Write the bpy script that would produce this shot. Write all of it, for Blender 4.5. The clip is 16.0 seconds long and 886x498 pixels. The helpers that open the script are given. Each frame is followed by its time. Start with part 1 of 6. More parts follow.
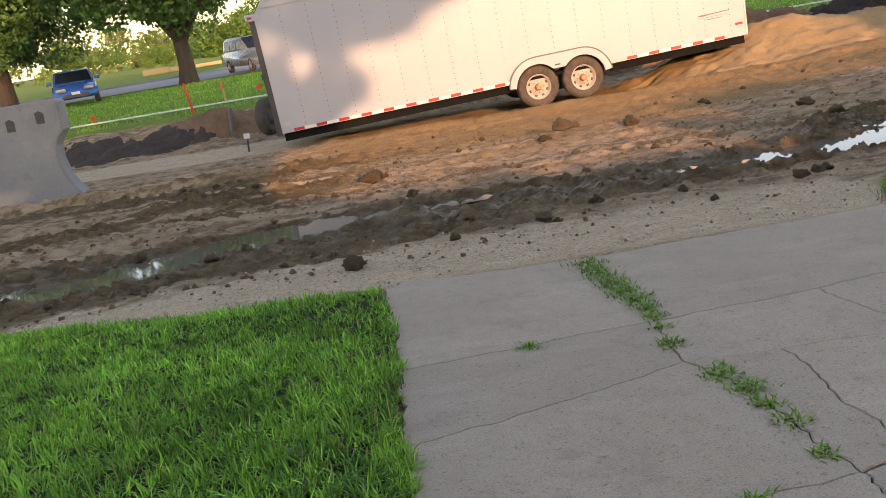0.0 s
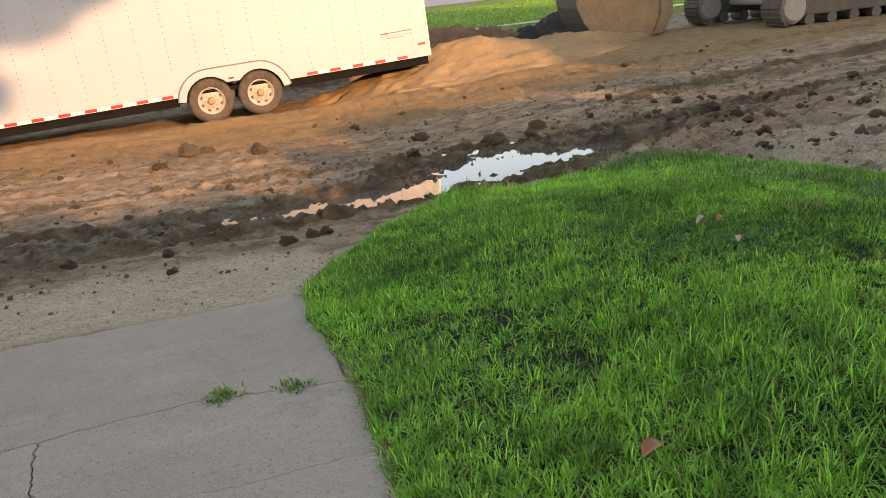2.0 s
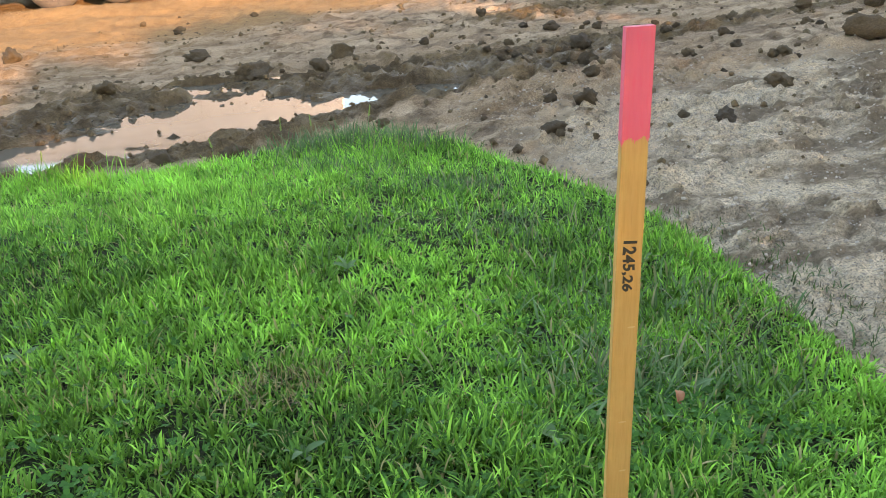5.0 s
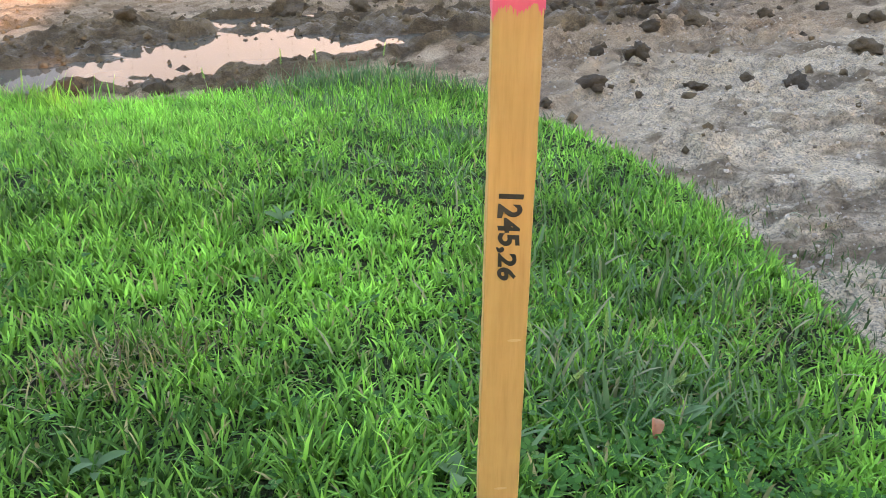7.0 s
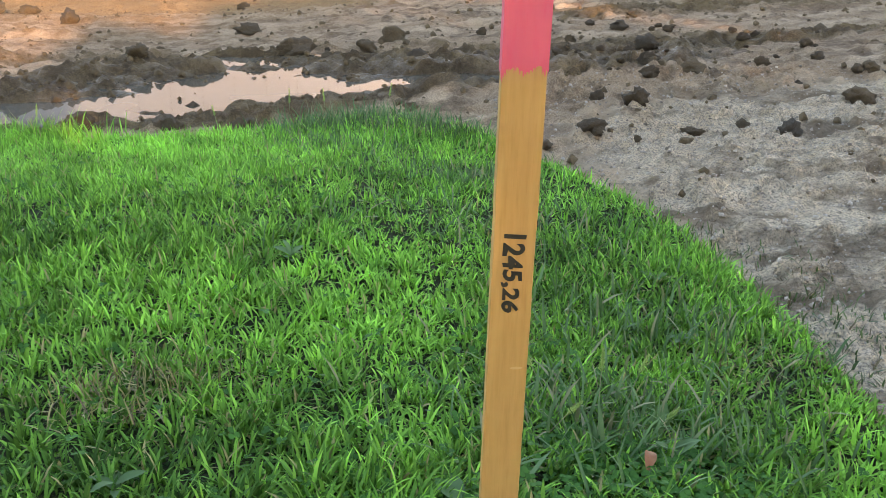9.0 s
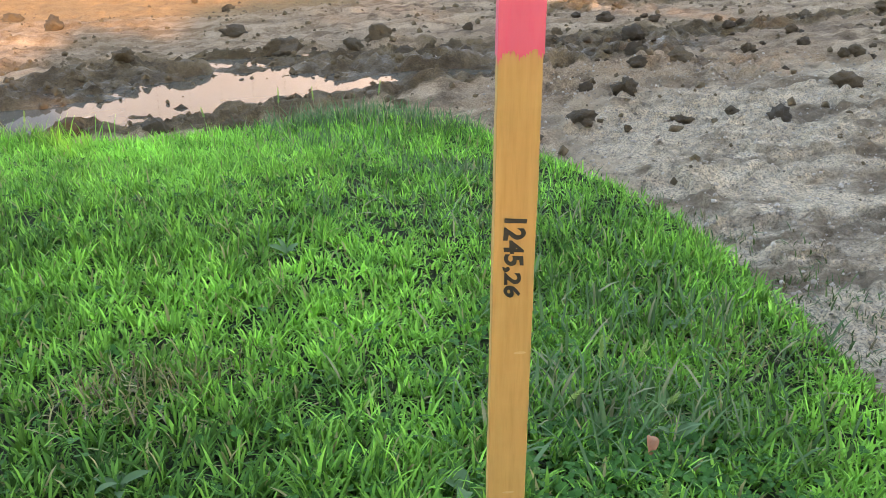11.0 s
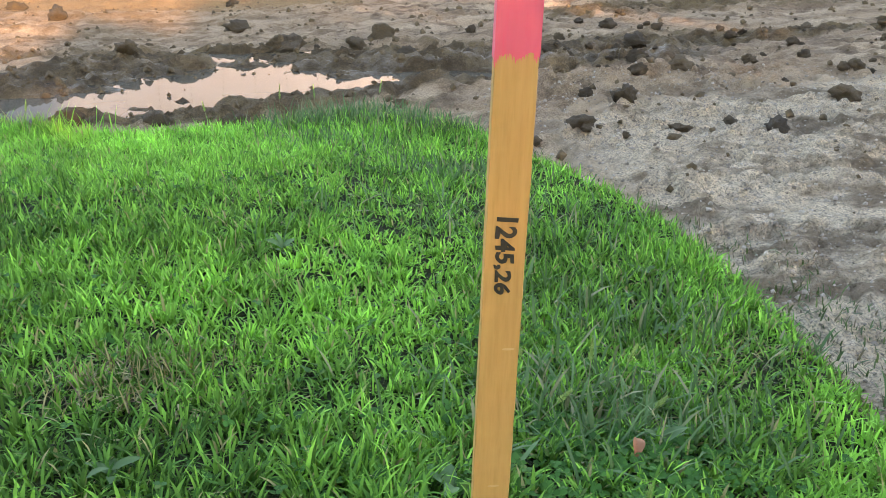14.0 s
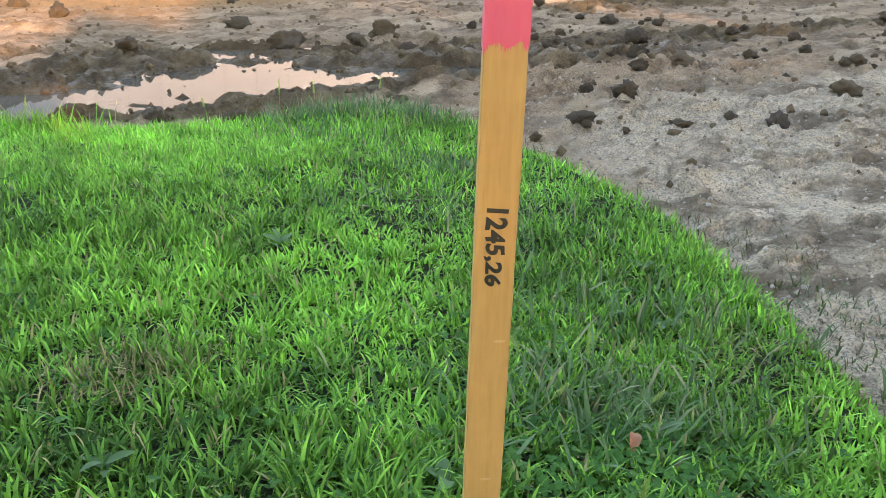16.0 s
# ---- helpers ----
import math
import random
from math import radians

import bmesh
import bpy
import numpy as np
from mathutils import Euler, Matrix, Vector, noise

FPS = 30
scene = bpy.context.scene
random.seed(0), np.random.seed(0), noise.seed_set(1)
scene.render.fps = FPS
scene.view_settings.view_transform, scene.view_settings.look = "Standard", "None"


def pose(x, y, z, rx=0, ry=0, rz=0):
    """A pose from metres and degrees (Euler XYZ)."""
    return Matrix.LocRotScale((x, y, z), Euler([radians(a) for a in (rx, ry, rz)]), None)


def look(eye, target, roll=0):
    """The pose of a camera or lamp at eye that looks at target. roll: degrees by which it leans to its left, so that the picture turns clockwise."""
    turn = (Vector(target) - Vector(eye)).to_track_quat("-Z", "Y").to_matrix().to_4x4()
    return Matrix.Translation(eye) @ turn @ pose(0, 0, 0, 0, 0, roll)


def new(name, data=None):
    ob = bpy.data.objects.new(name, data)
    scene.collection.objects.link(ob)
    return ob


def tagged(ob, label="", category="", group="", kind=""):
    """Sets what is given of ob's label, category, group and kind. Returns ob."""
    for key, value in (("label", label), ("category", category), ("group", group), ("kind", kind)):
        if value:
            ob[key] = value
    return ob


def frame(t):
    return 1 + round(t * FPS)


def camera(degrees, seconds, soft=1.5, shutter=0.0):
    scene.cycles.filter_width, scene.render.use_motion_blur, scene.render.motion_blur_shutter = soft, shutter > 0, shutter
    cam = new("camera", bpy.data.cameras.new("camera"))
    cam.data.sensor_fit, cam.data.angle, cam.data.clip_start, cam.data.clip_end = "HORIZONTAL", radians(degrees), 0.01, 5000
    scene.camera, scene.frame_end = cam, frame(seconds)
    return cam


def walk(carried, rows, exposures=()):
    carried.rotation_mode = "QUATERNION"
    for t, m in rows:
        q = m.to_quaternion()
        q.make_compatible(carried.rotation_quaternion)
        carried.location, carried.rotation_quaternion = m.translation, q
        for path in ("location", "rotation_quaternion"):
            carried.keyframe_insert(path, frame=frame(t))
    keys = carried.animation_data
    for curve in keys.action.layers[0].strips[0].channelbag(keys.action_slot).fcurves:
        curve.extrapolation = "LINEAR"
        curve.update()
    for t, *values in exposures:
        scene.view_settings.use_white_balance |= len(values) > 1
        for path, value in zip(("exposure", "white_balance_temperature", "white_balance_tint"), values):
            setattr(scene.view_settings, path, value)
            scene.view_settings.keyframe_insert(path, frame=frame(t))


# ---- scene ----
cam = camera(54.1, 16.0, soft=0.6)
METRES, EYE, TILT, LEAN, TURN = 6.85, 1.25, 2.0, 0.0, 0.0
ROWS = [
    (0.0, 0.0, 0.0, 0.0, -2.8, -17.38, 8.98),
    (0.5, 0.0835, 0.0105, -0.0013, -4.15, -17.53, 8.76),
    (1.0, 0.1729, 0.0259, -0.0008, -7.13, -18.01, 8.22),
    (1.5, 0.2624, 0.0491, -0.001, -8.53, -18.33, 7.29),
    (2.0, 0.358, 0.0748, -0.001, -14.82, -19.28, 5.07),
    (2.5, 0.4492, 0.1185, -0.0071, -17.39, -21.01, 2.58),
    (3.0, 0.5359, 0.1668, -0.008, -18.66, -21.57, 2.01),
    (3.5, 0.6124, 0.2254, -0.008, -19.64, -22.59, 2.7),
    (6.0, 0.8053, 0.4355, -0.0911, -5.66, -27.94, 1.38),
    (6.5, 0.8096, 0.439, -0.0937, -5.3, -28.34, 0.83),
    (7.0, 0.8116, 0.4379, -0.0908, -5.06, -28.19, 0.32),
    (7.5, 0.811, 0.4328, -0.0862, -4.87, -26.72, -0.17),
    (8.0, 0.8112, 0.4286, -0.0864, -4.74, -26.23, -0.51),
    (8.5, 0.8103, 0.4287, -0.0851, -4.66, -25.88, -0.58),
    (9.0, 0.8095, 0.4289, -0.0864, -4.64, -25.72, -0.61),
    (11.5, 0.8083, 0.4283, -0.0879, -6.01, -25.91, 0.87),
    (12.0, 0.8098, 0.4288, -0.0883, -6.06, -25.89, 0.71),
    (12.5, 0.8092, 0.4287, -0.0882, -5.94, -25.88, 0.36),
    (13.0, 0.8094, 0.4273, -0.088, -5.77, -25.89, -0.01),
    (13.5, 0.8084, 0.426, -0.0874, -5.5, -25.84, -0.5),
    (14.0, 0.8086, 0.4258, -0.0871, -5.31, -25.79, -0.91),
    (14.5, 0.8084, 0.4259, -0.0873, -5.22, -25.74, -1.01),
    (15.0, 0.8086, 0.4264, -0.0878, -5.17, -25.74, -1.04),
    (15.5, 0.8092, 0.4263, -0.0884, -5.19, -25.87, -1.02),
    (16.0, 0.8102, 0.4259, -0.088, -5.18, -25.98, -0.81),
]
EXPOSURES = [(0.0, 1.74, 8300, 30), (1.7, 1.77, 8400, 30), (2.5, 2.05, 9200, 18), (3.7, 2.24, 9100, 8), (5.8, 2.92, 7300, 27), (7.2, 2.92, 7300, 27), (8.2, 2.62, 7400, 23), (9.2, 2.62, 7400, 23), (11.3, 2.8, 7400, 23), (16.0, 2.8, 7400, 23)]
walk(cam, [(t, pose(0, 0, EYE, TILT, LEAN, TURN) @ pose(METRES * x, METRES * y, METRES * z, 90 + pitch, roll, yaw)) for t, x, y, z, yaw, pitch, roll in ROWS], EXPOSURES)


# ---- world and sun ----
SUN_EL, SUN_AZ = 13.0, 162.0          # azimuth of the sun, clockwise from +y
world = bpy.data.worlds.new("world")
scene.world = world
world.use_nodes = True
wt = world.node_tree
sky = wt.nodes.new("ShaderNodeTexSky")
sky.sky_type = 'NISHITA'
sky.sun_disc = False
sky.sun_elevation = radians(SUN_EL)
sky.sun_rotation = radians(SUN_AZ)
sky.air_density, sky.dust_density, sky.ozone_density = 1.0, 0.5, 1.0
wt.nodes["Background"].inputs["Strength"].default_value = 0.15
wt.links.new(sky.outputs[0], wt.nodes["Background"].inputs["Color"])
sun = new("sun", bpy.data.lights.new("sun", 'SUN'))
sun.data.energy, sun.data.angle, sun.data.color = 1.65, radians(0.6), (1.0, 0.66, 0.40)
SUN_TO = Vector((math.sin(radians(SUN_AZ)) * math.cos(radians(SUN_EL)), math.cos(radians(SUN_AZ)) * math.cos(radians(SUN_EL)), math.sin(radians(SUN_EL))))
sun.matrix_world = look(SUN_TO * 50, (0, 0, 0))

# ---- materials ----
def shader(name, rough=0.8, metal=0.0, spec=0.5):
    m = bpy.data.materials.new(name)
    m.use_nodes = True
    t = m.node_tree
    b = t.nodes["Principled BSDF"]
    b.inputs["Roughness"].default_value = rough
    b.inputs["Metallic"].default_value = metal
    b.inputs["Specular IOR Level"].default_value = spec
    return m, t, b


def place(t, world_space=False):
    if world_space:
        return t.nodes.new("ShaderNodeNewGeometry").outputs["Position"]
    return t.nodes.new("ShaderNodeTexCoord").outputs["Object"]


def noisy(t, vec, scale, detail=4.0, rough=0.6, stretch=None):
    if stretch:
        mp = t.nodes.new("ShaderNodeMapping")
        mp.inputs["Scale"].default_value = stretch
        t.links.new(vec, mp.inputs["Vector"])
        vec = mp.outputs[0]
    n = t.nodes.new("ShaderNodeTexNoise")
    n.inputs["Scale"].default_value, n.inputs["Detail"].default_value, n.inputs["Roughness"].default_value = scale, detail, rough
    t.links.new(vec, n.inputs["Vector"])
    return n.outputs["Fac"]


def band(t, val, lo, hi, a=0.0, b=1.0):
    r = t.nodes.new("ShaderNodeMapRange")
    for i, v in zip((1, 2, 3, 4), (lo, hi, a, b)):
        r.inputs[i].default_value = v
    t.links.new(val, r.inputs[0])
    return r.outputs[0]


def mix(t, fac, a, b, mode='MIX'):
    n = t.nodes.new("ShaderNodeMix")
    n.data_type, n.blend_type = 'RGBA', mode
    for sock, v in ((n.inputs[0], fac), (n.inputs[6], a), (n.inputs[7], b)):
        if isinstance(v, (int, float)):
            sock.default_value = v
        elif isinstance(v, tuple):
            sock.default_value = (*v, 1.0)
        else:
            t.links.new(v, sock)
    return n.outputs[2]


def math_node(t, op, a, b=0.0):
    n = t.nodes.new("ShaderNodeMath")
    n.operation = op
    for sock, v in ((n.inputs[0], a), (n.inputs[1], b)):
        if isinstance(v, (int, float)):
            sock.default_value = v
        else:
            t.links.new(v, sock)
    return n.outputs[0]


def relief(t, b, height, strength=0.3, distance=0.01):
    n = t.nodes.new("ShaderNodeBump")
    n.inputs["Strength"].default_value, n.inputs["Distance"].default_value = strength, distance
    t.links.new(height, n.inputs["Height"])
    t.links.new(n.outputs[0], b.inputs["Normal"])


def surface(name, c1, c2, scale, fine=8.0, rough=0.8, metal=0.0, bump=0.2, distance=0.005, c3=None, world_space=False, stretch=None, spec=0.5, random_tint=0.0):
    """Two scales of noise between colours, with relief."""
    m, t, b = shader(name, rough, metal, spec)
    v = place(t, world_space)
    big, small = noisy(t, v, scale, 4, 0.6, stretch), noisy(t, v, scale * fine, 5, 0.65, stretch)
    col = mix(t, band(t, big, 0.3, 0.7), c1, c2)
    dark = tuple(x * 0.55 for x in c1) if c3 is None else c3
    col = mix(t, band(t, small, 0.52, 0.75, 0.0, 0.7), col, dark)
    if random_tint:
        info = t.nodes.new("ShaderNodeObjectInfo")
        col = mix(t, 1.0, col, band_rgb(t, info.outputs["Random"], 1 - random_tint, 1 + random_tint), 'MULTIPLY')
    t.links.new(col, b.inputs["Base Color"])
    t.links.new(band(t, small, 0.2, 0.8, max(rough - 0.12, 0.05), min(rough + 0.12, 1.0)), b.inputs["Roughness"])
    relief(t, b, small, bump, distance)
    return m


def band_rgb(t, val, lo, hi):
    r = band(t, val, 0.0, 1.0, lo, hi)
    c = t.nodes.new("ShaderNodeCombineColor")
    for i in range(3):
        t.links.new(r, c.inputs[i])
    return c.outputs[0]


def attribute(t, name):
    n = t.nodes.new("ShaderNodeAttribute")
    n.attribute_name = name
    return n.outputs["Fac"]


def ground_material():
    m, t, b = shader("earth", 0.9, 0.0, 0.2)
    v = place(t, True)
    big = noisy(t, v, 0.9, 4)
    mid = noisy(t, v, 5.0, 6, 0.65)
    streak = noisy(t, v, 2.2, 5, 0.65, (0.35, 1.6, 1.0))
    fine = noisy(t, v, 38.0, 4, 0.7)
    grain = noisy(t, v, 140.0, 2, 0.6)
    vor = t.nodes.new("ShaderNodeTexVoronoi")
    vor.inputs["Scale"].default_value = 95.0
    t.links.new(v, vor.inputs["Vector"])
    dirt = mix(t, band(t, streak, 0.35, 0.65), (0.43, 0.295, 0.17), (0.68, 0.505, 0.32))
    dirt = mix(t, band(t, mid, 0.47, 0.66, 0, 0.85), dirt, (0.15, 0.098, 0.056))
    dirt = mix(t, band(t, noisy(t, v, 1.3, 6, 0.7, (0.18, 2.6, 1.0)), 0.52, 0.64, 0, 0.6), dirt, (0.17, 0.112, 0.066))
    sand = mix(t, band(t, mid, 0.35, 0.65), (0.52, 0.335, 0.155), (0.37, 0.235, 0.11))
    gravel = mix(t, band(t, mid, 0.35, 0.65), (0.80, 0.645, 0.435), (0.63, 0.485, 0.31))
    pebble = mix(t, band(t, vor.outputs["Color"], 0.0, 1.0), (0.17, 0.13, 0.085), (0.74, 0.62, 0.46))
    gravel = mix(t, band(t, fine, 0.46, 0.6, 0, 0.7), gravel, pebble)
    gravel = mix(t, 1.0, gravel, band_rgb(t, band(t, grain, 0.38, 0.62), 0.5, 1.75), 'MULTIPLY')
    warp = t.nodes.new("ShaderNodeMix")
    warp.data_type = 'VECTOR'
    warp.inputs[0].default_value = 0.16
    bend = t.nodes.new("ShaderNodeTexNoise")
    bend.inputs["Scale"].default_value = 5.0
    t.links.new(v, bend.inputs["Vector"])
    t.links.new(v, warp.inputs[4])
    t.links.new(bend.outputs["Color"], warp.inputs[5])
    flake = t.nodes.new("ShaderNodeTexVoronoi")
    flake.feature = 'DISTANCE_TO_EDGE'
    flake.inputs["Scale"].default_value = 11.0
    t.links.new(warp.outputs[1], flake.inputs["Vector"])
    split = math_node(t, 'MULTIPLY', band(t, flake.outputs["Distance"], 0.0, 0.07, 1, 0), band(t, noisy(t, v, 3.0, 4), 0.55, 0.66))
    gravel = mix(t, math_node(t, 'MULTIPLY', split, 0.55), gravel, (0.085, 0.06, 0.042))
    damp = noisy(t, v, 1.7, 5, 0.7, (0.7, 1.5, 1.0))
    xyz = t.nodes.new("ShaderNodeSeparateXYZ")
    t.links.new(v, xyz.inputs[0])
    damp = math_node(t, 'MULTIPLY', band(t, damp, 0.46, 0.56, 0, 0.85), band(t, xyz.outputs[0], 4.0, 6.0))
    gravel = mix(t, damp, gravel, mix(t, band(t, fine, 0.4, 0.6), (0.135, 0.095, 0.055), (0.28, 0.20, 0.12)))
    mud = mix(t, band(t, mid, 0.4, 0.65), (0.13, 0.088, 0.042), (0.275, 0.19, 0.088))
    # lawn soil, darkened so that the gaps between blades look shaded
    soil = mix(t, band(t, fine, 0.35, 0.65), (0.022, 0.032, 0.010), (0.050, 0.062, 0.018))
    turf = mix(t, band(t, mid, 0.35, 0.65), (0.19, 0.275, 0.04), (0.29, 0.38, 0.06))
    turf = mix(t, band(t, fine, 0.4, 0.7), turf, (0.13, 0.22, 0.03))
    col = dirt
    wob = band(t, mid, 0.25, 0.75, -0.35, 0.35)
    for name, c in (("sand", sand), ("gravel", gravel), ("mud", mud)):
        f = math_node(t, 'ADD', attribute(t, name), math_node(t, 'MULTIPLY', wob, 1.0))
        f = band(t, f, 0.3, 0.7)
        col = mix(t, f, col, c)
        if name == "mud":
            mudf = f
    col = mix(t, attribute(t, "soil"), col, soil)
    col = mix(t, attribute(t, "turf"), col, turf)
    col = mix(t, band(t, grain, 0.4, 0.6), col, mix(t, 1.0, col, (0.62, 0.60, 0.58), 'MULTIPLY'))
    # scattered pale stones
    vs = t.nodes.new("ShaderNodeTexVoronoi")
    vs.inputs["Scale"].default_value = 16.0
    t.links.new(v, vs.inputs["Vector"])
    dots = math_node(t, 'MULTIPLY', band(t, vs.outputs["Distance"], 0.10, 0.16, 1, 0), band(t, big, 0.45, 0.6))
    dots = math_node(t, 'MULTIPLY', dots, math_node(t, 'SUBTRACT', 1.0, attribute(t, "turf")))
    col = mix(t, math_node(t, 'MULTIPLY', dots, 0.12), col, (0.5, 0.45, 0.38))
    t.links.new(col, b.inputs["Base Color"])
    wet = math_node(t, 'MULTIPLY', attribute(t, "wet"), band(t, mid, 0.3, 0.6))
    t.links.new(band(t, wet, 0.0, 0.9, 0.92, 0.36), b.inputs["Roughness"])
    t.links.new(band(t, wet, 0.0, 0.9, 0.2, 0.5), b.inputs["Specular IOR Level"])
    h = math_node(t, 'ADD', math_node(t, 'MULTIPLY', mid, 1.4), math_node(t, 'ADD', math_node(t, 'MULTIPLY', fine, 1.3), math_node(t, 'MULTIPLY', grain, 0.6)))
    h = math_node(t, 'SUBTRACT', h, math_node(t, 'MULTIPLY', split, math_node(t, 'MULTIPLY', attribute(t, "gravel"), 0.6)))
    relief(t, b, h, 0.95, 0.028)
    return m


def concrete_material(name, c1, c2):
    m, t, b = shader(name, 0.9, 0.0, 0.3)
    v = place(t, True)
    big, mid = noisy(t, v, 1.3, 5, 0.62), noisy(t, v, 9.0, 6, 0.7)
    grain, streak = noisy(t, v, 170.0, 3, 0.7), noisy(t, v, 3.0, 4, 0.6, (0.6, 2.0, 1))
    info = t.nodes.new("ShaderNodeObjectInfo")
    col = mix(t, band(t, big, 0.3, 0.7), c1, c2)
    col = mix(t, band(t, mid, 0.5, 0.75, 0, 0.4), col, tuple(x * 0.72 for x in c1))
    col = mix(t, band(t, streak, 0.55, 0.75, 0, 0.4), col, tuple(min(x * 1.25, 1) for x in c2))
    vor = t.nodes.new("ShaderNodeTexVoronoi")
    vor.inputs["Scale"].default_value = 70.0
    t.links.new(v, vor.inputs["Vector"])
    pit = math_node(t, 'MULTIPLY', band(t, vor.outputs["Distance"], 0.12, 0.25, 1, 0), band(t, mid, 0.45, 0.6))
    col = mix(t, math_node(t, 'MULTIPLY', pit, 0.6), col, (0.12, 0.11, 0.1))
    col = mix(t, band(t, grain, 0.42, 0.68, 0.0, 0.65), col, tuple(x * 0.5 for x in c1))
    stain = noisy(t, v, 2.4, 6, 0.72)
    col = mix(t, band(t, stain, 0.56, 0.7, 0.0, 0.4), col, tuple(x * 0.55 for x in c1))
    speck = noisy(t, v, 60.0, 2, 0.5)
    col = mix(t, band(t, speck, 0.62, 0.72, 0.0, 0.6), col, tuple(x * 0.4 for x in c1))
    col = mix(t, 1.0, col, band_rgb(t, info.outputs["Random"], 0.93, 1.06), 'MULTIPLY')
    t.links.new(col, b.inputs["Base Color"])
    h = math_node(t, 'SUBTRACT', math_node(t, 'ADD', mid, math_node(t, 'MULTIPLY', grain, 0.5)), pit)
    relief(t, b, h, 0.8, 0.006)
    return m


def blade_material(name, base, tip, dry, dry_share=0.1, patch=0.8, rough=0.45, spec=0.35, tufted=False):
    """Grass and leaves: each blade its own tint, patches over the lawn, some light through."""
    m, t, b = shader(name, rough, 0.0, spec)
    v = place(t, True)
    isl = t.nodes.new("ShaderNodeNewGeometry").outputs["Random Per Island"]
    p = noisy(t, v, patch, 4, 0.6)
    p2 = noisy(t, v, patch * 6, 3, 0.6)
    col = mix(t, math_node(t, 'POWER', isl, 1.5), base, tip)
    col = mix(t, band(t, p, 0.35, 0.65, 0.0, 0.55), col, tip)
    col = mix(t, band(t, p2, 0.48, 0.7, 0.0, 0.65), col, tuple(x * 0.7 for x in base))
    if tufted:
        col = mix(t, 1.0, col, band_rgb(t, attribute(t, "tint"), 0.40, 1.9), 'MULTIPLY')
    pick = band(t, math_node(t, 'FRACT', math_node(t, 'MULTIPLY', isl, 37.7)), 1 - dry_share, 1 - dry_share + 0.01)
    col = mix(t, pick, col, dry)
    t.links.new(col, b.inputs["Base Color"])
    tr = t.nodes.new("ShaderNodeBsdfTranslucent")
    t.links.new(col, tr.inputs["Color"])
    ms = t.nodes.new("ShaderNodeMixShader")
    ms.inputs[0].default_value = 0.16
    t.links.new(b.outputs[0], ms.inputs[1])
    t.links.new(tr.outputs[0], ms.inputs[2])
    t.links.new(ms.outputs[0], t.nodes["Material Output"].inputs["Surface"])
    return m


def water_material():
    m, t, b = shader("puddle_water", 0.03, 0.0, 0.5)
    v = place(t, True)
    n = noisy(t, v, 1.6, 3)
    t.links.new(mix(t, band(t, n, 0.4, 0.6), (0.10, 0.085, 0.06), (0.13, 0.115, 0.085)), b.inputs["Base Color"])
    b.inputs["IOR"].default_value = 1.33
    relief(t, b, noisy(t, v, 9.0, 2), 0.03, 0.002)
    return m


def wood_material():
    m, t, b = shader("stake_wood", 0.62, 0.0, 0.3)
    v = place(t)
    grain = noisy(t, v, 30.0, 6, 0.6, (6.0, 6.0, 0.35))
    cloud = noisy(t, v, 14.0, 4, 0.6)
    fine = noisy(t, v, 300.0, 3, 0.6, (1, 1, 0.08))
    col = mix(t, band(t, grain, 0.3, 0.7), (0.50, 0.295, 0.105), (0.43, 0.245, 0.080))
    col = mix(t, band(t, cloud, 0.5, 0.7, 0, 0.4), col, (0.55, 0.34, 0.13))
    col = mix(t, band(t, fine, 0.5, 0.7, 0, 0.4), col, (0.37, 0.20, 0.06))
    t.links.new(col, b.inputs["Base Color"])
    relief(t, b, fine, 0.25, 0.0006)
    return m


EARTH = ground_material()
CONCRETE = concrete_material("driveway_concrete", (0.395, 0.32, 0.232), (0.455, 0.37, 0.277))
PRECAST = concrete_material("precast_concrete", (0.235, 0.25, 0.26), (0.29, 0.305, 0.315))
GRASS = blade_material("lawn_blade", (0.032, 0.115, 0.022), (0.26, 0.57, 0.075), (0.34, 0.31, 0.13), 0.05, 0.7, 0.6, 0.13, True)
CLOVER = blade_material("clover_leaf", (0.025, 0.10, 0.016), (0.06, 0.19, 0.03), (0.09, 0.17, 0.03), 0.05, 0.8, 0.6, 0.15)
WEED = blade_material("weed_leaf", (0.065, 0.14, 0.045), (0.15, 0.26, 0.10), (0.26, 0.27, 0.14), 0.15, 0.8, 0.6, 0.2)
DULL = blade_material("trampled_growth", (0.05, 0.085, 0.02), (0.14, 0.20, 0.05), (0.15, 0.115, 0.055), 0.3)
THATCH = blade_material("dry_thatch", (0.17, 0.16, 0.045), (0.36, 0.33, 0.12), (0.12, 0.08, 0.035), 0.25)
SEED = surface("seed_head", (0.20, 0.33, 0.07), (0.28, 0.40, 0.10), 60, 4, 0.8)
TUFT = blade_material("joint_weed", (0.06, 0.16, 0.012), (0.16, 0.36, 0.025), (0.3, 0.28, 0.1), 0.1)
TREELEAF = blade_material("tree_leaf", (0.045, 0.12, 0.035), (0.10, 0.22, 0.055), (0.08, 0.15, 0.03), 0.12, 0.25)
BUSHLEAF = blade_material("bush_leaf", (0.07, 0.16, 0.03), (0.13, 0.25, 0.045), (0.18, 0.25, 0.07), 0.12, 0.2)
FARLEAF = blade_material("far_wood_leaf", (0.09, 0.15, 0.04), (0.15, 0.22, 0.06), (0.2, 0.23, 0.09), 0.15, 0.08)
BARK = surface("bark", (0.05, 0.037, 0.028), (0.085, 0.065, 0.05), 4, 8, 0.95, bump=0.9, distance=0.05, stretch=(1, 1, 0.25))
CLOD = surface("clod_earth", (0.085, 0.058, 0.027), (0.15, 0.103, 0.05), 9, 5, 0.95, bump=0.8, distance=0.03, random_tint=0.35)
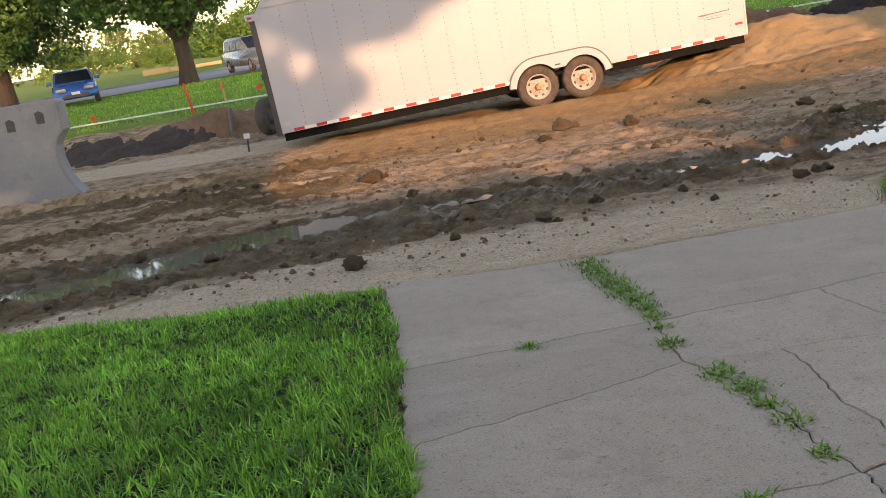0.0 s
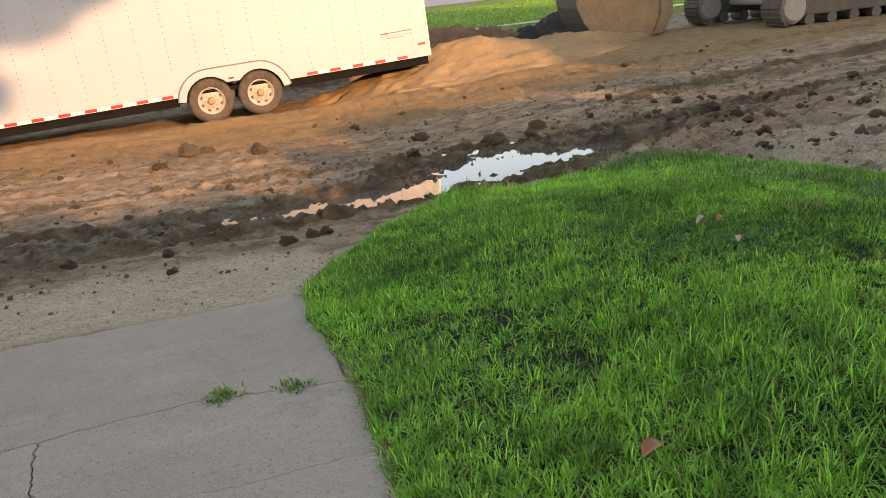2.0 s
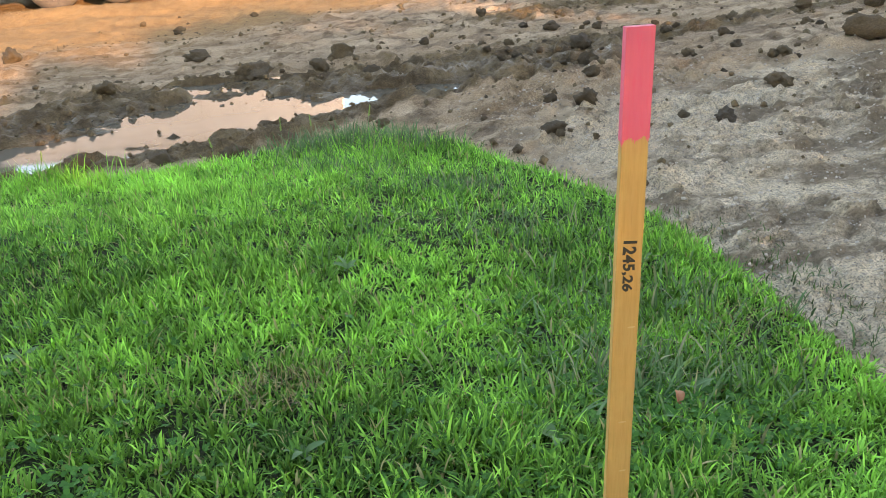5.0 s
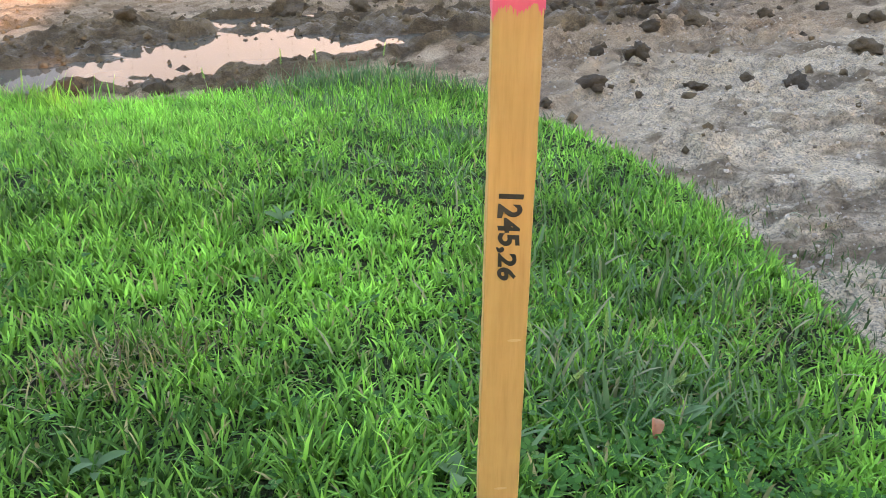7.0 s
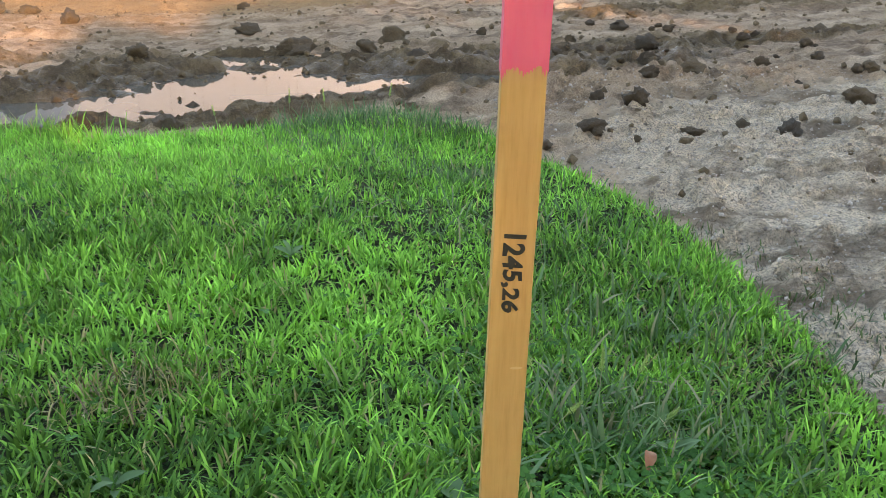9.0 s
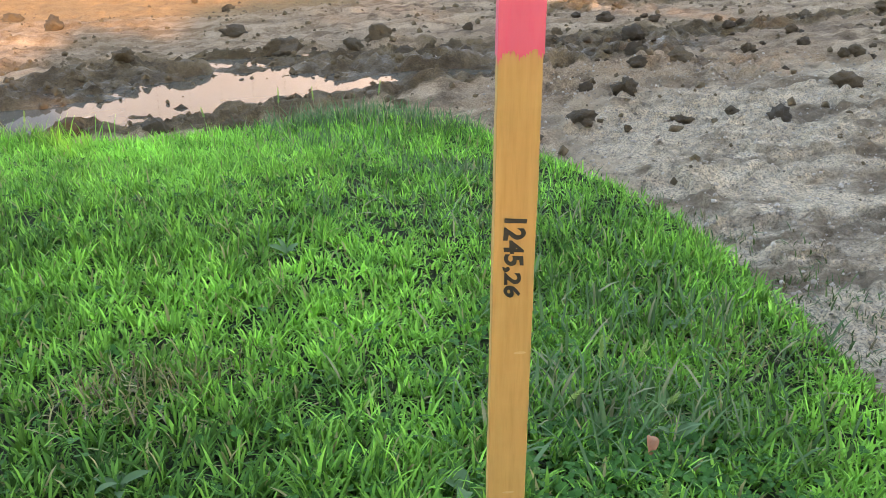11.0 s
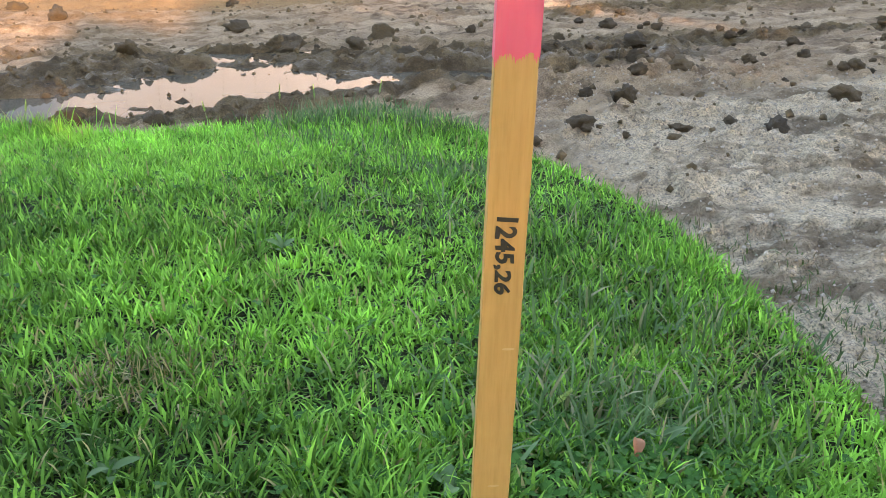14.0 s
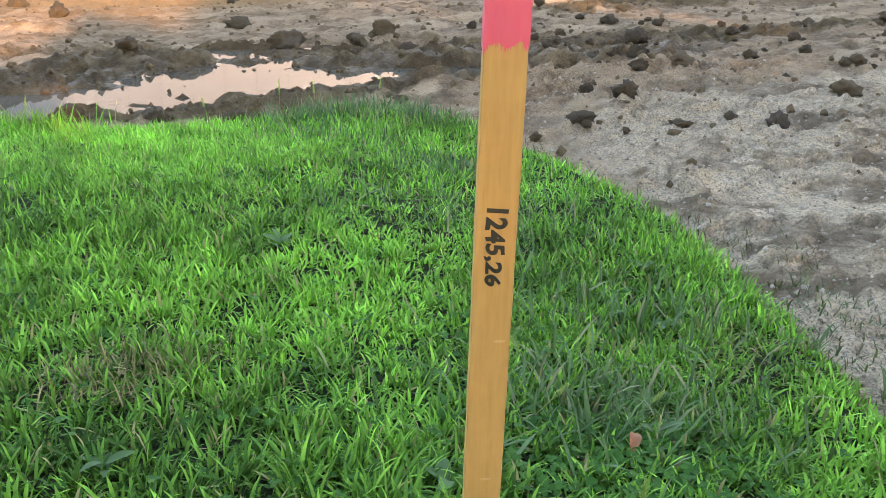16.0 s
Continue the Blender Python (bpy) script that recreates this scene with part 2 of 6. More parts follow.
def stone_material():
    m, t, b = shader("gravel_stone", 0.85)
    isl = t.nodes.new("ShaderNodeNewGeometry").outputs["Random Per Island"]
    col = mix(t, isl, (0.20, 0.15, 0.10), (0.66, 0.555, 0.42))
    col = mix(t, band(t, noisy(t, place(t, True), 300.0, 2), 0.4, 0.7, 0, 0.5), col, (0.2, 0.165, 0.13))
    t.links.new(col, b.inputs["Base Color"])
    return m


STONE = stone_material()
BANK = surface("bank_soil", (0.19, 0.11, 0.062), (0.28, 0.175, 0.10), 2.0, 8, 0.95, bump=1.0, distance=0.06, world_space=True, c3=(0.085, 0.05, 0.03))
WATER = water_material()
WOOD = wood_material()
PINK = surface("pink_paint", (0.68, 0.10, 0.17), (0.62, 0.085, 0.15), 40, 6, 0.55, bump=0.25, distance=0.0006, c3=(0.68, 0.07, 0.14), stretch=(1, 1, 0.15))
INK = surface("black_marker", (0.012, 0.011, 0.012), (0.02, 0.018, 0.018), 80, 4, 0.5, bump=0.05)
DRYLEAF = surface("dry_leaf", (0.30, 0.10, 0.035), (0.40, 0.19, 0.08), 30, 4, 0.7)
PALELEAF = surface("pale_dry_leaf", (0.42, 0.36, 0.25), (0.33, 0.27, 0.18), 30, 4, 0.7)
WHITE = surface("trailer_white", (0.43, 0.455, 0.485), (0.405, 0.425, 0.45), 0.7, 14, 0.35, bump=0.05, distance=0.002, c3=(0.40, 0.41, 0.42))
ALU = surface("aluminium_trim", (0.55, 0.55, 0.54), (0.48, 0.48, 0.47), 3, 8, 0.4, 0.8, 0.1)
RIVET = surface("weathered_rivet", (0.20, 0.195, 0.19), (0.15, 0.145, 0.14), 8, 5, 0.6, 0.2, 0.1)
DARKTRIM = surface("dark_steel", (0.055, 0.055, 0.055), (0.09, 0.085, 0.08), 4, 8, 0.6, 0.3, 0.2)
# near black for the floor and the painted shade under the trailer
UNDERSHADE = surface("black_undershade", (0.008, 0.008, 0.008), (0.014, 0.013, 0.012), 5, 6, 0.9, 0.0, 0.2, spec=0.1)
REDTAPE = surface("red_reflective_tape", (0.62, 0.035, 0.03), (0.52, 0.03, 0.025), 20, 5, 0.35, bump=0.05)
WHITETAPE = surface("white_reflective_tape", (0.80, 0.79, 0.76), (0.72, 0.7, 0.66), 20, 5, 0.35, bump=0.05)
RUBBER = surface("dusty_rubber", (0.05, 0.043, 0.036), (0.13, 0.10, 0.075), 6, 6, 0.9, bump=0.4, c3=(0.03, 0.028, 0.026))
RIM = surface("white_wheel", (0.46, 0.43, 0.39), (0.38, 0.33, 0.27), 6, 6, 0.45, bump=0.1, c3=(0.36, 0.27, 0.18))
HUB = surface("rusty_hub", (0.30, 0.19, 0.10), (0.42, 0.30, 0.18), 20, 5, 0.6, 0.4, 0.3)
STEEL = surface("worn_bucket_steel", (0.30, 0.21, 0.12), (0.20, 0.15, 0.10), 3.5, 6, 0.7, 0.25, 0.4, c3=(0.08, 0.06, 0.045))
DARKSTEEL_AND_SHADE = surface("dark_steel_and_bucket_shade", (0.06, 0.06, 0.055), (0.09, 0.085, 0.075), 3, 8, 0.65, 0.2, 0.3)
TRACKSTEEL = surface("track_steel", (0.10, 0.085, 0.07), (0.17, 0.14, 0.11), 5, 6, 0.75, 0.3, 0.5)
MACHINE = surface("machine_paint", (0.30, 0.30, 0.29), (0.24, 0.235, 0.22), 2, 8, 0.5, 0.0, 0.1)
SAND = surface("loose_sand", (0.40, 0.27, 0.13), (0.31, 0.20, 0.09), 1.5, 12, 0.95, bump=0.7, distance=0.03, world_space=True, c3=(0.24, 0.14, 0.065))
BLACKSOIL = surface("black_topsoil", (0.042, 0.033, 0.026), (0.085, 0.064, 0.046), 2.5, 8, 0.95, bump=1.0, distance=0.05, world_space=True)
ASPHALT = surface("asphalt", (0.24, 0.245, 0.26), (0.285, 0.29, 0.30), 0.3, 40, 0.9, bump=0.2, world_space=True, c3=(0.15, 0.15, 0.155))
FLAGRED = surface("fluorescent_red", (0.85, 0.07, 0.04), (0.78, 0.06, 0.035), 20, 4, 0.6, bump=0.05)
FLAGORANGE = surface("fluorescent_orange", (0.85, 0.16, 0.03), (0.78, 0.14, 0.025), 20, 4, 0.6, bump=0.05)
LATH = surface("pale_lath", (0.55, 0.36, 0.17), (0.48, 0.30, 0.13), 20, 5, 0.7)
STRINGW = surface("white_string", (0.72, 0.74, 0.68), (0.65, 0.67, 0.6), 20, 4, 0.8)
CARBLUE = surface("blue_car_paint", (0.03, 0.12, 0.36), (0.036, 0.135, 0.40), 2, 8, 0.22, 0.2, 0.02)
CARSILVER = surface("silver_car_paint", (0.42, 0.44, 0.47), (0.40, 0.42, 0.45), 2, 8, 0.28, 0.4, 0.02)
GLASS = surface("dark_car_glass", (0.02, 0.025, 0.03), (0.03, 0.035, 0.04), 2, 4, 0.06, 0.0, 0.0)
LAMP = surface("headlamp_lens", (0.30, 0.31, 0.32), (0.22, 0.23, 0.24), 20, 4, 0.12, 0.0, 0.02)
PLATE = surface("plate_white", (0.7, 0.71, 0.72), (0.66, 0.67, 0.68), 10, 4, 0.4)

# ---- building helpers ----
def mesh_ob(name, bm, material, smooth=False):
    me = bpy.data.meshes.new(name)
    bm.to_mesh(me)
    bm.free()
    me.materials.append(material)
    if smooth:
        me.polygons.foreach_set("use_smooth", [True] * len(me.polygons))
    return new(name, me)


def part(name, bm, material, parent, label="", smooth=False):
    ob = mesh_ob(name, bm, material, smooth)
    ob.parent = parent
    return tagged(ob, label)


def empty(name, m, label, category, group=""):
    ob = new(name)
    ob.matrix_world = m
    return tagged(ob, label, category, group)


def np_mesh(name, verts, faces, material, smooth=False):
    """faces: an (n, 3) or (n, 4) array, or a list of such arrays."""
    me = bpy.data.meshes.new(name)
    groups = faces if isinstance(faces, list) else [faces]
    loops = np.concatenate([g.ravel() for g in groups]).astype(np.int32)
    sizes = np.concatenate([np.full(len(g), g.shape[1]) for g in groups]).astype(np.int32)
    starts = np.concatenate([[0], np.cumsum(sizes)[:-1]]).astype(np.int32)
    me.vertices.add(len(verts))
    me.vertices.foreach_set("co", np.ascontiguousarray(verts, dtype=np.float32).ravel())
    me.loops.add(len(loops))
    me.loops.foreach_set("vertex_index", loops)
    me.polygons.add(len(sizes))
    me.polygons.foreach_set("loop_start", starts)
    me.update(calc_edges=True)
    me.materials.append(material)
    if smooth:
        me.polygons.foreach_set("use_smooth", np.ones(len(sizes), dtype=bool))
    return me


def box(bm, x0, x1, y0, y1, z0, z1, bevel=0.0):
    geo = bmesh.ops.create_cube(bm, size=1.0, matrix=Matrix.Translation(((x0 + x1) / 2, (y0 + y1) / 2, (z0 + z1) / 2)) @ Matrix.Diagonal((x1 - x0, y1 - y0, z1 - z0, 1)))
    if bevel:
        edges = list({e for v in geo["verts"] for e in v.link_edges})
        bmesh.ops.bevel(bm, geom=edges, offset=bevel, segments=2, profile=0.5, affect='EDGES')
    return bm


def boxed(*a):
    return box(bmesh.new(), *a)


def rod(bm, a, b, r0, r1, seg=8):
    a, b = Vector(a), Vector(b)
    d = b - a
    m = Matrix.Translation((a + b) / 2) @ d.to_track_quat('Z', 'Y').to_matrix().to_4x4()
    bmesh.ops.create_cone(bm, cap_ends=True, segments=seg, radius1=r0, radius2=r1, depth=d.length, matrix=m)
    return bm


def prism(bm, outline, y0, y1):
    """An outline in x and z, drawn out from y0 to y1."""
    lo = [bm.verts.new((x, y0, z)) for x, z in outline]
    hi = [bm.verts.new((x, y1, z)) for x, z in outline]
    n = len(outline)
    f = [bm.faces.new(lo), bm.faces.new(hi[::-1])]
    for i in range(n):
        f.append(bm.faces.new((lo[(i + 1) % n], lo[i], hi[i], hi[(i + 1) % n])))
    bmesh.ops.recalc_face_normals(bm, faces=f)
    return bm


def lathe(bm, outline, seg=32):
    """An outline of radius and y, turned round the y axis."""
    rings = [[bm.verts.new((r * math.cos(2 * math.pi * i / seg), y, r * math.sin(2 * math.pi * i / seg))) for i in range(seg)] for r, y in outline]
    fs = []
    for a, b in zip(rings, rings[1:]):
        for i in range(seg):
            fs.append(bm.faces.new((a[i], a[(i + 1) % seg], b[(i + 1) % seg], b[i])))
    bmesh.ops.recalc_face_normals(bm, faces=fs)
    return bm


# ---- the lie of the land ----
def hash2(ix, iy, seed):
    h = np.sin(ix * 127.1 + iy * 311.7 + seed * 74.7) * 43758.5453
    return h - np.floor(h)


def vnoise(x, y, seed=0):
    ix, iy = np.floor(x), np.floor(y)
    fx, fy = x - ix, y - iy
    fx, fy = fx * fx * (3 - 2 * fx), fy * fy * (3 - 2 * fy)
    a, b = hash2(ix, iy, seed), hash2(ix + 1, iy, seed)
    c, d = hash2(ix, iy + 1, seed), hash2(ix + 1, iy + 1, seed)
    return (a * (1 - fx) + b * fx) * (1 - fy) + (c * (1 - fx) + d * fx) * fy


def fbm(x, y, seed=0, octaves=4):
    s, amp, tot = 0.0, 1.0, 0.0
    for i in range(octaves):
        s = s + amp * vnoise(x * 2.03 ** i, y * 2.03 ** i, seed + i)
        tot += amp
        amp *= 0.5
    return s / tot


def step(v, lo, hi):
    t = np.clip((v - lo) / (hi - lo), 0, 1)
    return t * t * (3 - 2 * t)


def blob(x, y, cx, cy, rx, ry, turn=0.0):
    c, s = math.cos(turn), math.sin(turn)
    dx, dy = x - cx, y - cy
    u, v = (dx * c + dy * s) / rx, (-dx * s + dy * c) / ry
    return np.exp(-(u * u + v * v))


WATER_R, WATER_L = -0.412, -0.40


def lawn_right(x, y):
    """How far inside the lawn beside the driveway; above 0 inside."""
    w = 0.10 * (fbm(x * 2.5, y * 2.5, 3) - 0.5) + 0.05 * (fbm(x * 11, y * 11, 5) - 0.5)
    left = x - np.interp(y, [-4, 2.15, 3.6, 4.92, 5.4, 6.2, 6.9], [2.80, 2.75, 2.72, 2.66, 2.84, 3.36, 3.95])
    far = np.interp(x, [2.5, 3.4, 4.0, 4.8, 5.5, 6.0, 6.35, 6.6], [5.0, 6.35, 6.85, 6.68, 6.85, 6.45, 5.7, 4.9]) - y
    right = np.interp(y, [-4, 2.5, 3.65, 4.1, 4.66, 5.58, 6.4], [7.7, 7.1, 6.64, 6.53, 6.50, 6.46, 6.05]) - x
    return np.minimum(np.minimum(left, far), right) + w


def lawn_left(x, y):
    w = 0.10 * (fbm(x * 2.5, y * 2.5, 13) - 0.5) + 0.05 * (fbm(x * 11, y * 11, 15) - 0.5)
    right = np.interp(y, [-4, 2.1, 3.33, 4.8], [-0.12, -0.19, -0.245, -0.36]) - x
    far = np.interp(x, [-6, -2.85, -1.5, -0.33], [5.5, 5.3, 5.0, 4.9]) - y
    return np.minimum(right, far) + w


def hollow_right(x, y):
    return 1.15 * blob(x, y, 3.5, 7.35, 0.95, 0.25, 0.03) + 1.1 * blob(x, y, 4.6, 7.9, 0.75, 0.48, 0.25) + 1.3 * blob(x, y, 5.85, 7.95, 0.95, 0.23, 0.14) + 0.75 * blob(x, y, 4.85, 8.75, 0.5, 0.17) + 0.6 * blob(x, y, 2.6, 7.4, 0.6, 0.15)


def pool_right(x, y):
    n = fbm(x * 2.2, y * 3.2, 21, 4) - 0.5
    a = hollow_right(x, y)
    return a + 1.2 * n * np.clip(a * 3, 0, 1)


def hollow_left(x, y):
    return blob(x, y, -3.0, 6.75, 1.1, 0.36, 0.2) + blob(x, y, -1.8, 7.25, 1.2, 0.26, 0.3) + 0.9 * blob(x, y, -0.6, 7.6, 0.9, 0.15, 0.0) + 0.75 * blob(x, y, 0.45, 7.68, 0.5, 0.12)


def pool_left(x, y):
    n = fbm(x * 2.2, y * 3.2, 31, 4) - 0.5
    a = hollow_left(x, y)
    return a + 1.3 * n * np.clip(a * 3, 0, 1)


def base_height(x, y):
    z = np.interp(y, [-30, -10, 5, 6.2, 8, 10.3, 13, 16, 18.5, 60], [0.7, 0.67, -0.268, -0.34, -0.42, -0.54, -0.65, -0.74, -0.80, -0.80])
    z = z + np.interp(y, [4.5, 6.5, 9.5, 17], [0.0, 0.036, 0.041, 0.062]) * np.clip(x - 4, 0, 8)
    return z


def far_height(x, y):
    edge = 20.6 + 1.6 * (fbm(x * 0.5, x * 0 + 3, 41) - 0.5) - 0.02 * x + 1.6 * step(x, 3, 7)
    rise = step(y + 0.9 * (fbm(x * 1.3, y * 1.3, 43) - 0.5), edge - 0.9, edge + 0.5)
    top = np.interp(y, [20, 23, 40, 4000], [-0.32, -0.27, -0.15, -0.15])
    return rise, top


def ground_height(x, y, rough=True):
    z = base_height(x, y)
    lr, ll = lawn_right(x, y), lawn_left(x, y)
    z = z + step(lr, 0.0, 1.5) * np.interp(y, [0, 3.7, 5, 6.6], [0.10, 0.185, 0.17, 0.10]) + 0.025 * step(lr, -0.05, 0.08)
    z = z + step(ll, 0.0, 0.25) * 0.03 + 0.03 * step(ll, 0.5, 3)
    drive = step(x, -0.45, -0.3) * step(2.75 - x, 0, 0.1) * step(4.92 - y, 0, 0.1)
    z = z - 0.06 * drive * step(-lr, -0.02, 0.03) * step(-ll, -0.02, 0.03)
    z = z + 0.10 * np.exp(-((y - 15.3) / 0.35) ** 2) * step(x, -3.5, -1) * step(12 - x, 0, 3) * (0.5 + fbm(x * 1.5, y, 97))
    rut = np.exp(-((y - 12.7 + 0.06 * x) / 0.2) ** 2) * step(-x, 0.0, 1.5)
    z = z - 0.13 * rut + 0.05 * rut * np.sin(x * 19) + 0.16 * np.exp(-((y - 13.1 + 0.06 * x) / 0.15) ** 2) * step(-x, 0.0, 1.5) * fbm(x * 5, y * 5, 99)
    # raised rims round the hollows that hold water
    for a, level in ((hollow_right(x, y), WATER_R), (hollow_left(x, y), WATER_L)):
        z = z + step(a, 0.002, 0.06) * np.clip(level + 0.022 - z, 0, 1) + 0.022 * step(a, 0.01, 0.08) * (1 - step(a, 0.2, 0.42)) * step(-lr, -0.02, 0.1)
    # churned wheel tracks along the road
    open_ = step(y, 5.0, 6.6) * step(-lr, 0, 0.25) * step(22.0 - y, 0, 1.5)
    mud = mud_and_shade(x, y)
    open_ = open_ * (1 - 0.85 * base_strip(x, y))
    z = z + open_ * np.interp(y, [8, 11], [0.05, 0.13]) * (fbm(x * 0.3, y * 1.9, 51) - 0.5) + open_ * 0.045 * (fbm(x * 1.1, y * 3.4, 53) - 0.5)
    z = z + open_ * (0.065 + 0.10 * mud) * (fbm(x * 4.2, y * 5.4, 55) - 0.5)
    z = z + open_ * (0.042 + 0.05 * mud) * (np.abs(fbm(x * 9.0, y * 11.0, 57, 3) - 0.5) * 2 - 0.4)
    tread = np.sin(x * 21.0 + 1.6 * np.sin(y * 2.0)) * step(fbm(x * 0.5, y * 1.5, 59), 0.5, 0.6)
    z = z + open_ * 0.010 * tread * step(y, 8.3, 9.2)
    loose = step(x, 6.0, 6.5) * step(9.0 - y, 0, 1.5) * step(-lr, 0, 0.12) * step(y, -4, 0)
    z = z + loose * (0.035 * (fbm(x * 2.6, y * 3.6, 91) - 0.5) + 0.032 * (np.abs(fbm(x * 7.5, y * 10, 93) - 0.5) * 2 - 0.3) + 0.028 * (fbm(x * 13, y * 13, 95, 2) - 0.5))
    crust = loose * step(fbm(x * 1.3, y * 2.0, 101), 0.40, 0.50)
    wx, wy = x + 0.12 * fbm(x * 6, y * 6, 103), y + 0.12 * fbm(x * 6, y * 6, 105)
    z = z + crust * (0.036 * plates(wx * 0.75, wy * 1.3, 0.16, 107) + 0.016 * plates(wx, wy * 1.4, 0.06, 111))
    # hollows that hold water
    pr, pl = pool_right(x, y), pool_left(x, y)
    z = np.where(pr > 0.25, np.minimum(z, WATER_R + 0.09 * (0.43 - pr) + 0.11 * (fbm(x * 5, y * 7, 61) - 0.5) + 0.075 * (fbm(x * 14, y * 18, 62, 2) - 0.5)), z)
    z = np.where(pl > 0.25, np.minimum(z, WATER_L + 0.09 * (0.42 - pl) + 0.10 * (fbm(x * 5, y * 8, 63) - 0.5) + 0.075 * (fbm(x * 13, y * 18, 64, 2) - 0.5)), z)
    rise, top = far_height(x, y)
    bank = (0.22 * (fbm(x * 1.5, y * 1.5, 65) - 0.4) + 0.12 * (fbm(x * 4, y * 4, 67) - 0.5)) * np.exp(-((y - 20.6 - 1.6 * step(x, 3, 7)) / 1.5) ** 2)
    z = z * (1 - rise) + top * rise + bank
    return z


def plates(x, y, size, seed):
    """Broken crust: each cell of a jittered grid its own height and tilt, with gaps between."""
    gx, gy = np.floor(x / size), np.floor(y / size)
    best, second, val = np.full(np.shape(x), 9.0), np.full(np.shape(x), 9.0), np.zeros(np.shape(x))
    for i in (-1, 0, 1):
        for j in (-1, 0, 1):
            cx, cy = gx + i, gy + j
            dx = x / size - cx - hash2(cx, cy, seed)
            dy = y / size - cy - hash2(cx, cy, seed + 1)
            d = np.sqrt(dx * dx + dy * dy)
            h = hash2(cx, cy, seed + 2) + 0.7 * dx * (hash2(cx, cy, seed + 3) - 0.5) + 0.7 * dy * (hash2(cx, cy, seed + 4) - 0.5)
            near = d < best
            second = np.where(near, best, np.minimum(second, d))
            val = np.where(near, h, val)
            best = np.where(near, d, best)
    return val * step(second - best, 0.02, 0.16)


def base_strip(x, y):
    """The smooth strip of prepared road base beside the cut bank."""
    return step(-x, 1.6, 2.6) * step(y, 15.9, 16.4) * step(18.9 - y, 0, 0.4)


def mud_and_shade(x, y):
    c = np.interp(x, [-9, -3, -1, 1, 3, 5, 7, 12], [6.2, 6.8, 7.05, 7.25, 7.55, 8.4, 8.8, 9.4])
    # wider towards the left, where the mud colour also darkens the shaded ground
    w = np.interp(x, [-9, -3, 0, 3, 5.5, 7, 9], [1.5, 1.35, 0.95, 0.7, 0.75, 0.35, 0.2])
    m = np.exp(-(((y - c) / w) ** 4))
    m = np.maximum(m, 0.75 * np.exp(-(((y - 10.6 - 0.12 * (x - 7)) / 0.45) ** 2)) * step(x, 5.5, 7.5))
    m = np.maximum(m, 0.9 * np.exp(-(((y - 12.5 + 0.05 * x) / 0.55) ** 2)) * step(-x, -1.5, 2.0))
    m = np.maximum(m, 0.5 * np.exp(-(((y - 14.0) / 0.35) ** 2)) * step(x, 5.0, 8.0))
    m = np.maximum(m, 0.5 * np.exp(-(((y - 9.5 + 0.05 * x) / 0.25) ** 2)))
    # mud streaks at the left, spread further to paint the dirt's shade
    m = np.maximum(m, 0.8 * step(fbm(x * 0.35, y * 2.2, 73), 0.46, 0.57) * step(0.5 - x, 0, 2.5) * step(y, 8.6, 9.4) * step(14.5 - y, 0, 1))
    m = np.maximum(m, 0.95 * step(hollow_right(x, y), 0.002, 0.05))
    return np.clip(m * (0.65 + 0.9 * (fbm(x * 1.2, y * 2.5, 71) - 0.15)), 0, 1)


def spaced(*runs):
    out = [np.arange(a, b, s) for a, b, s in runs]
    return np.concatenate(out)


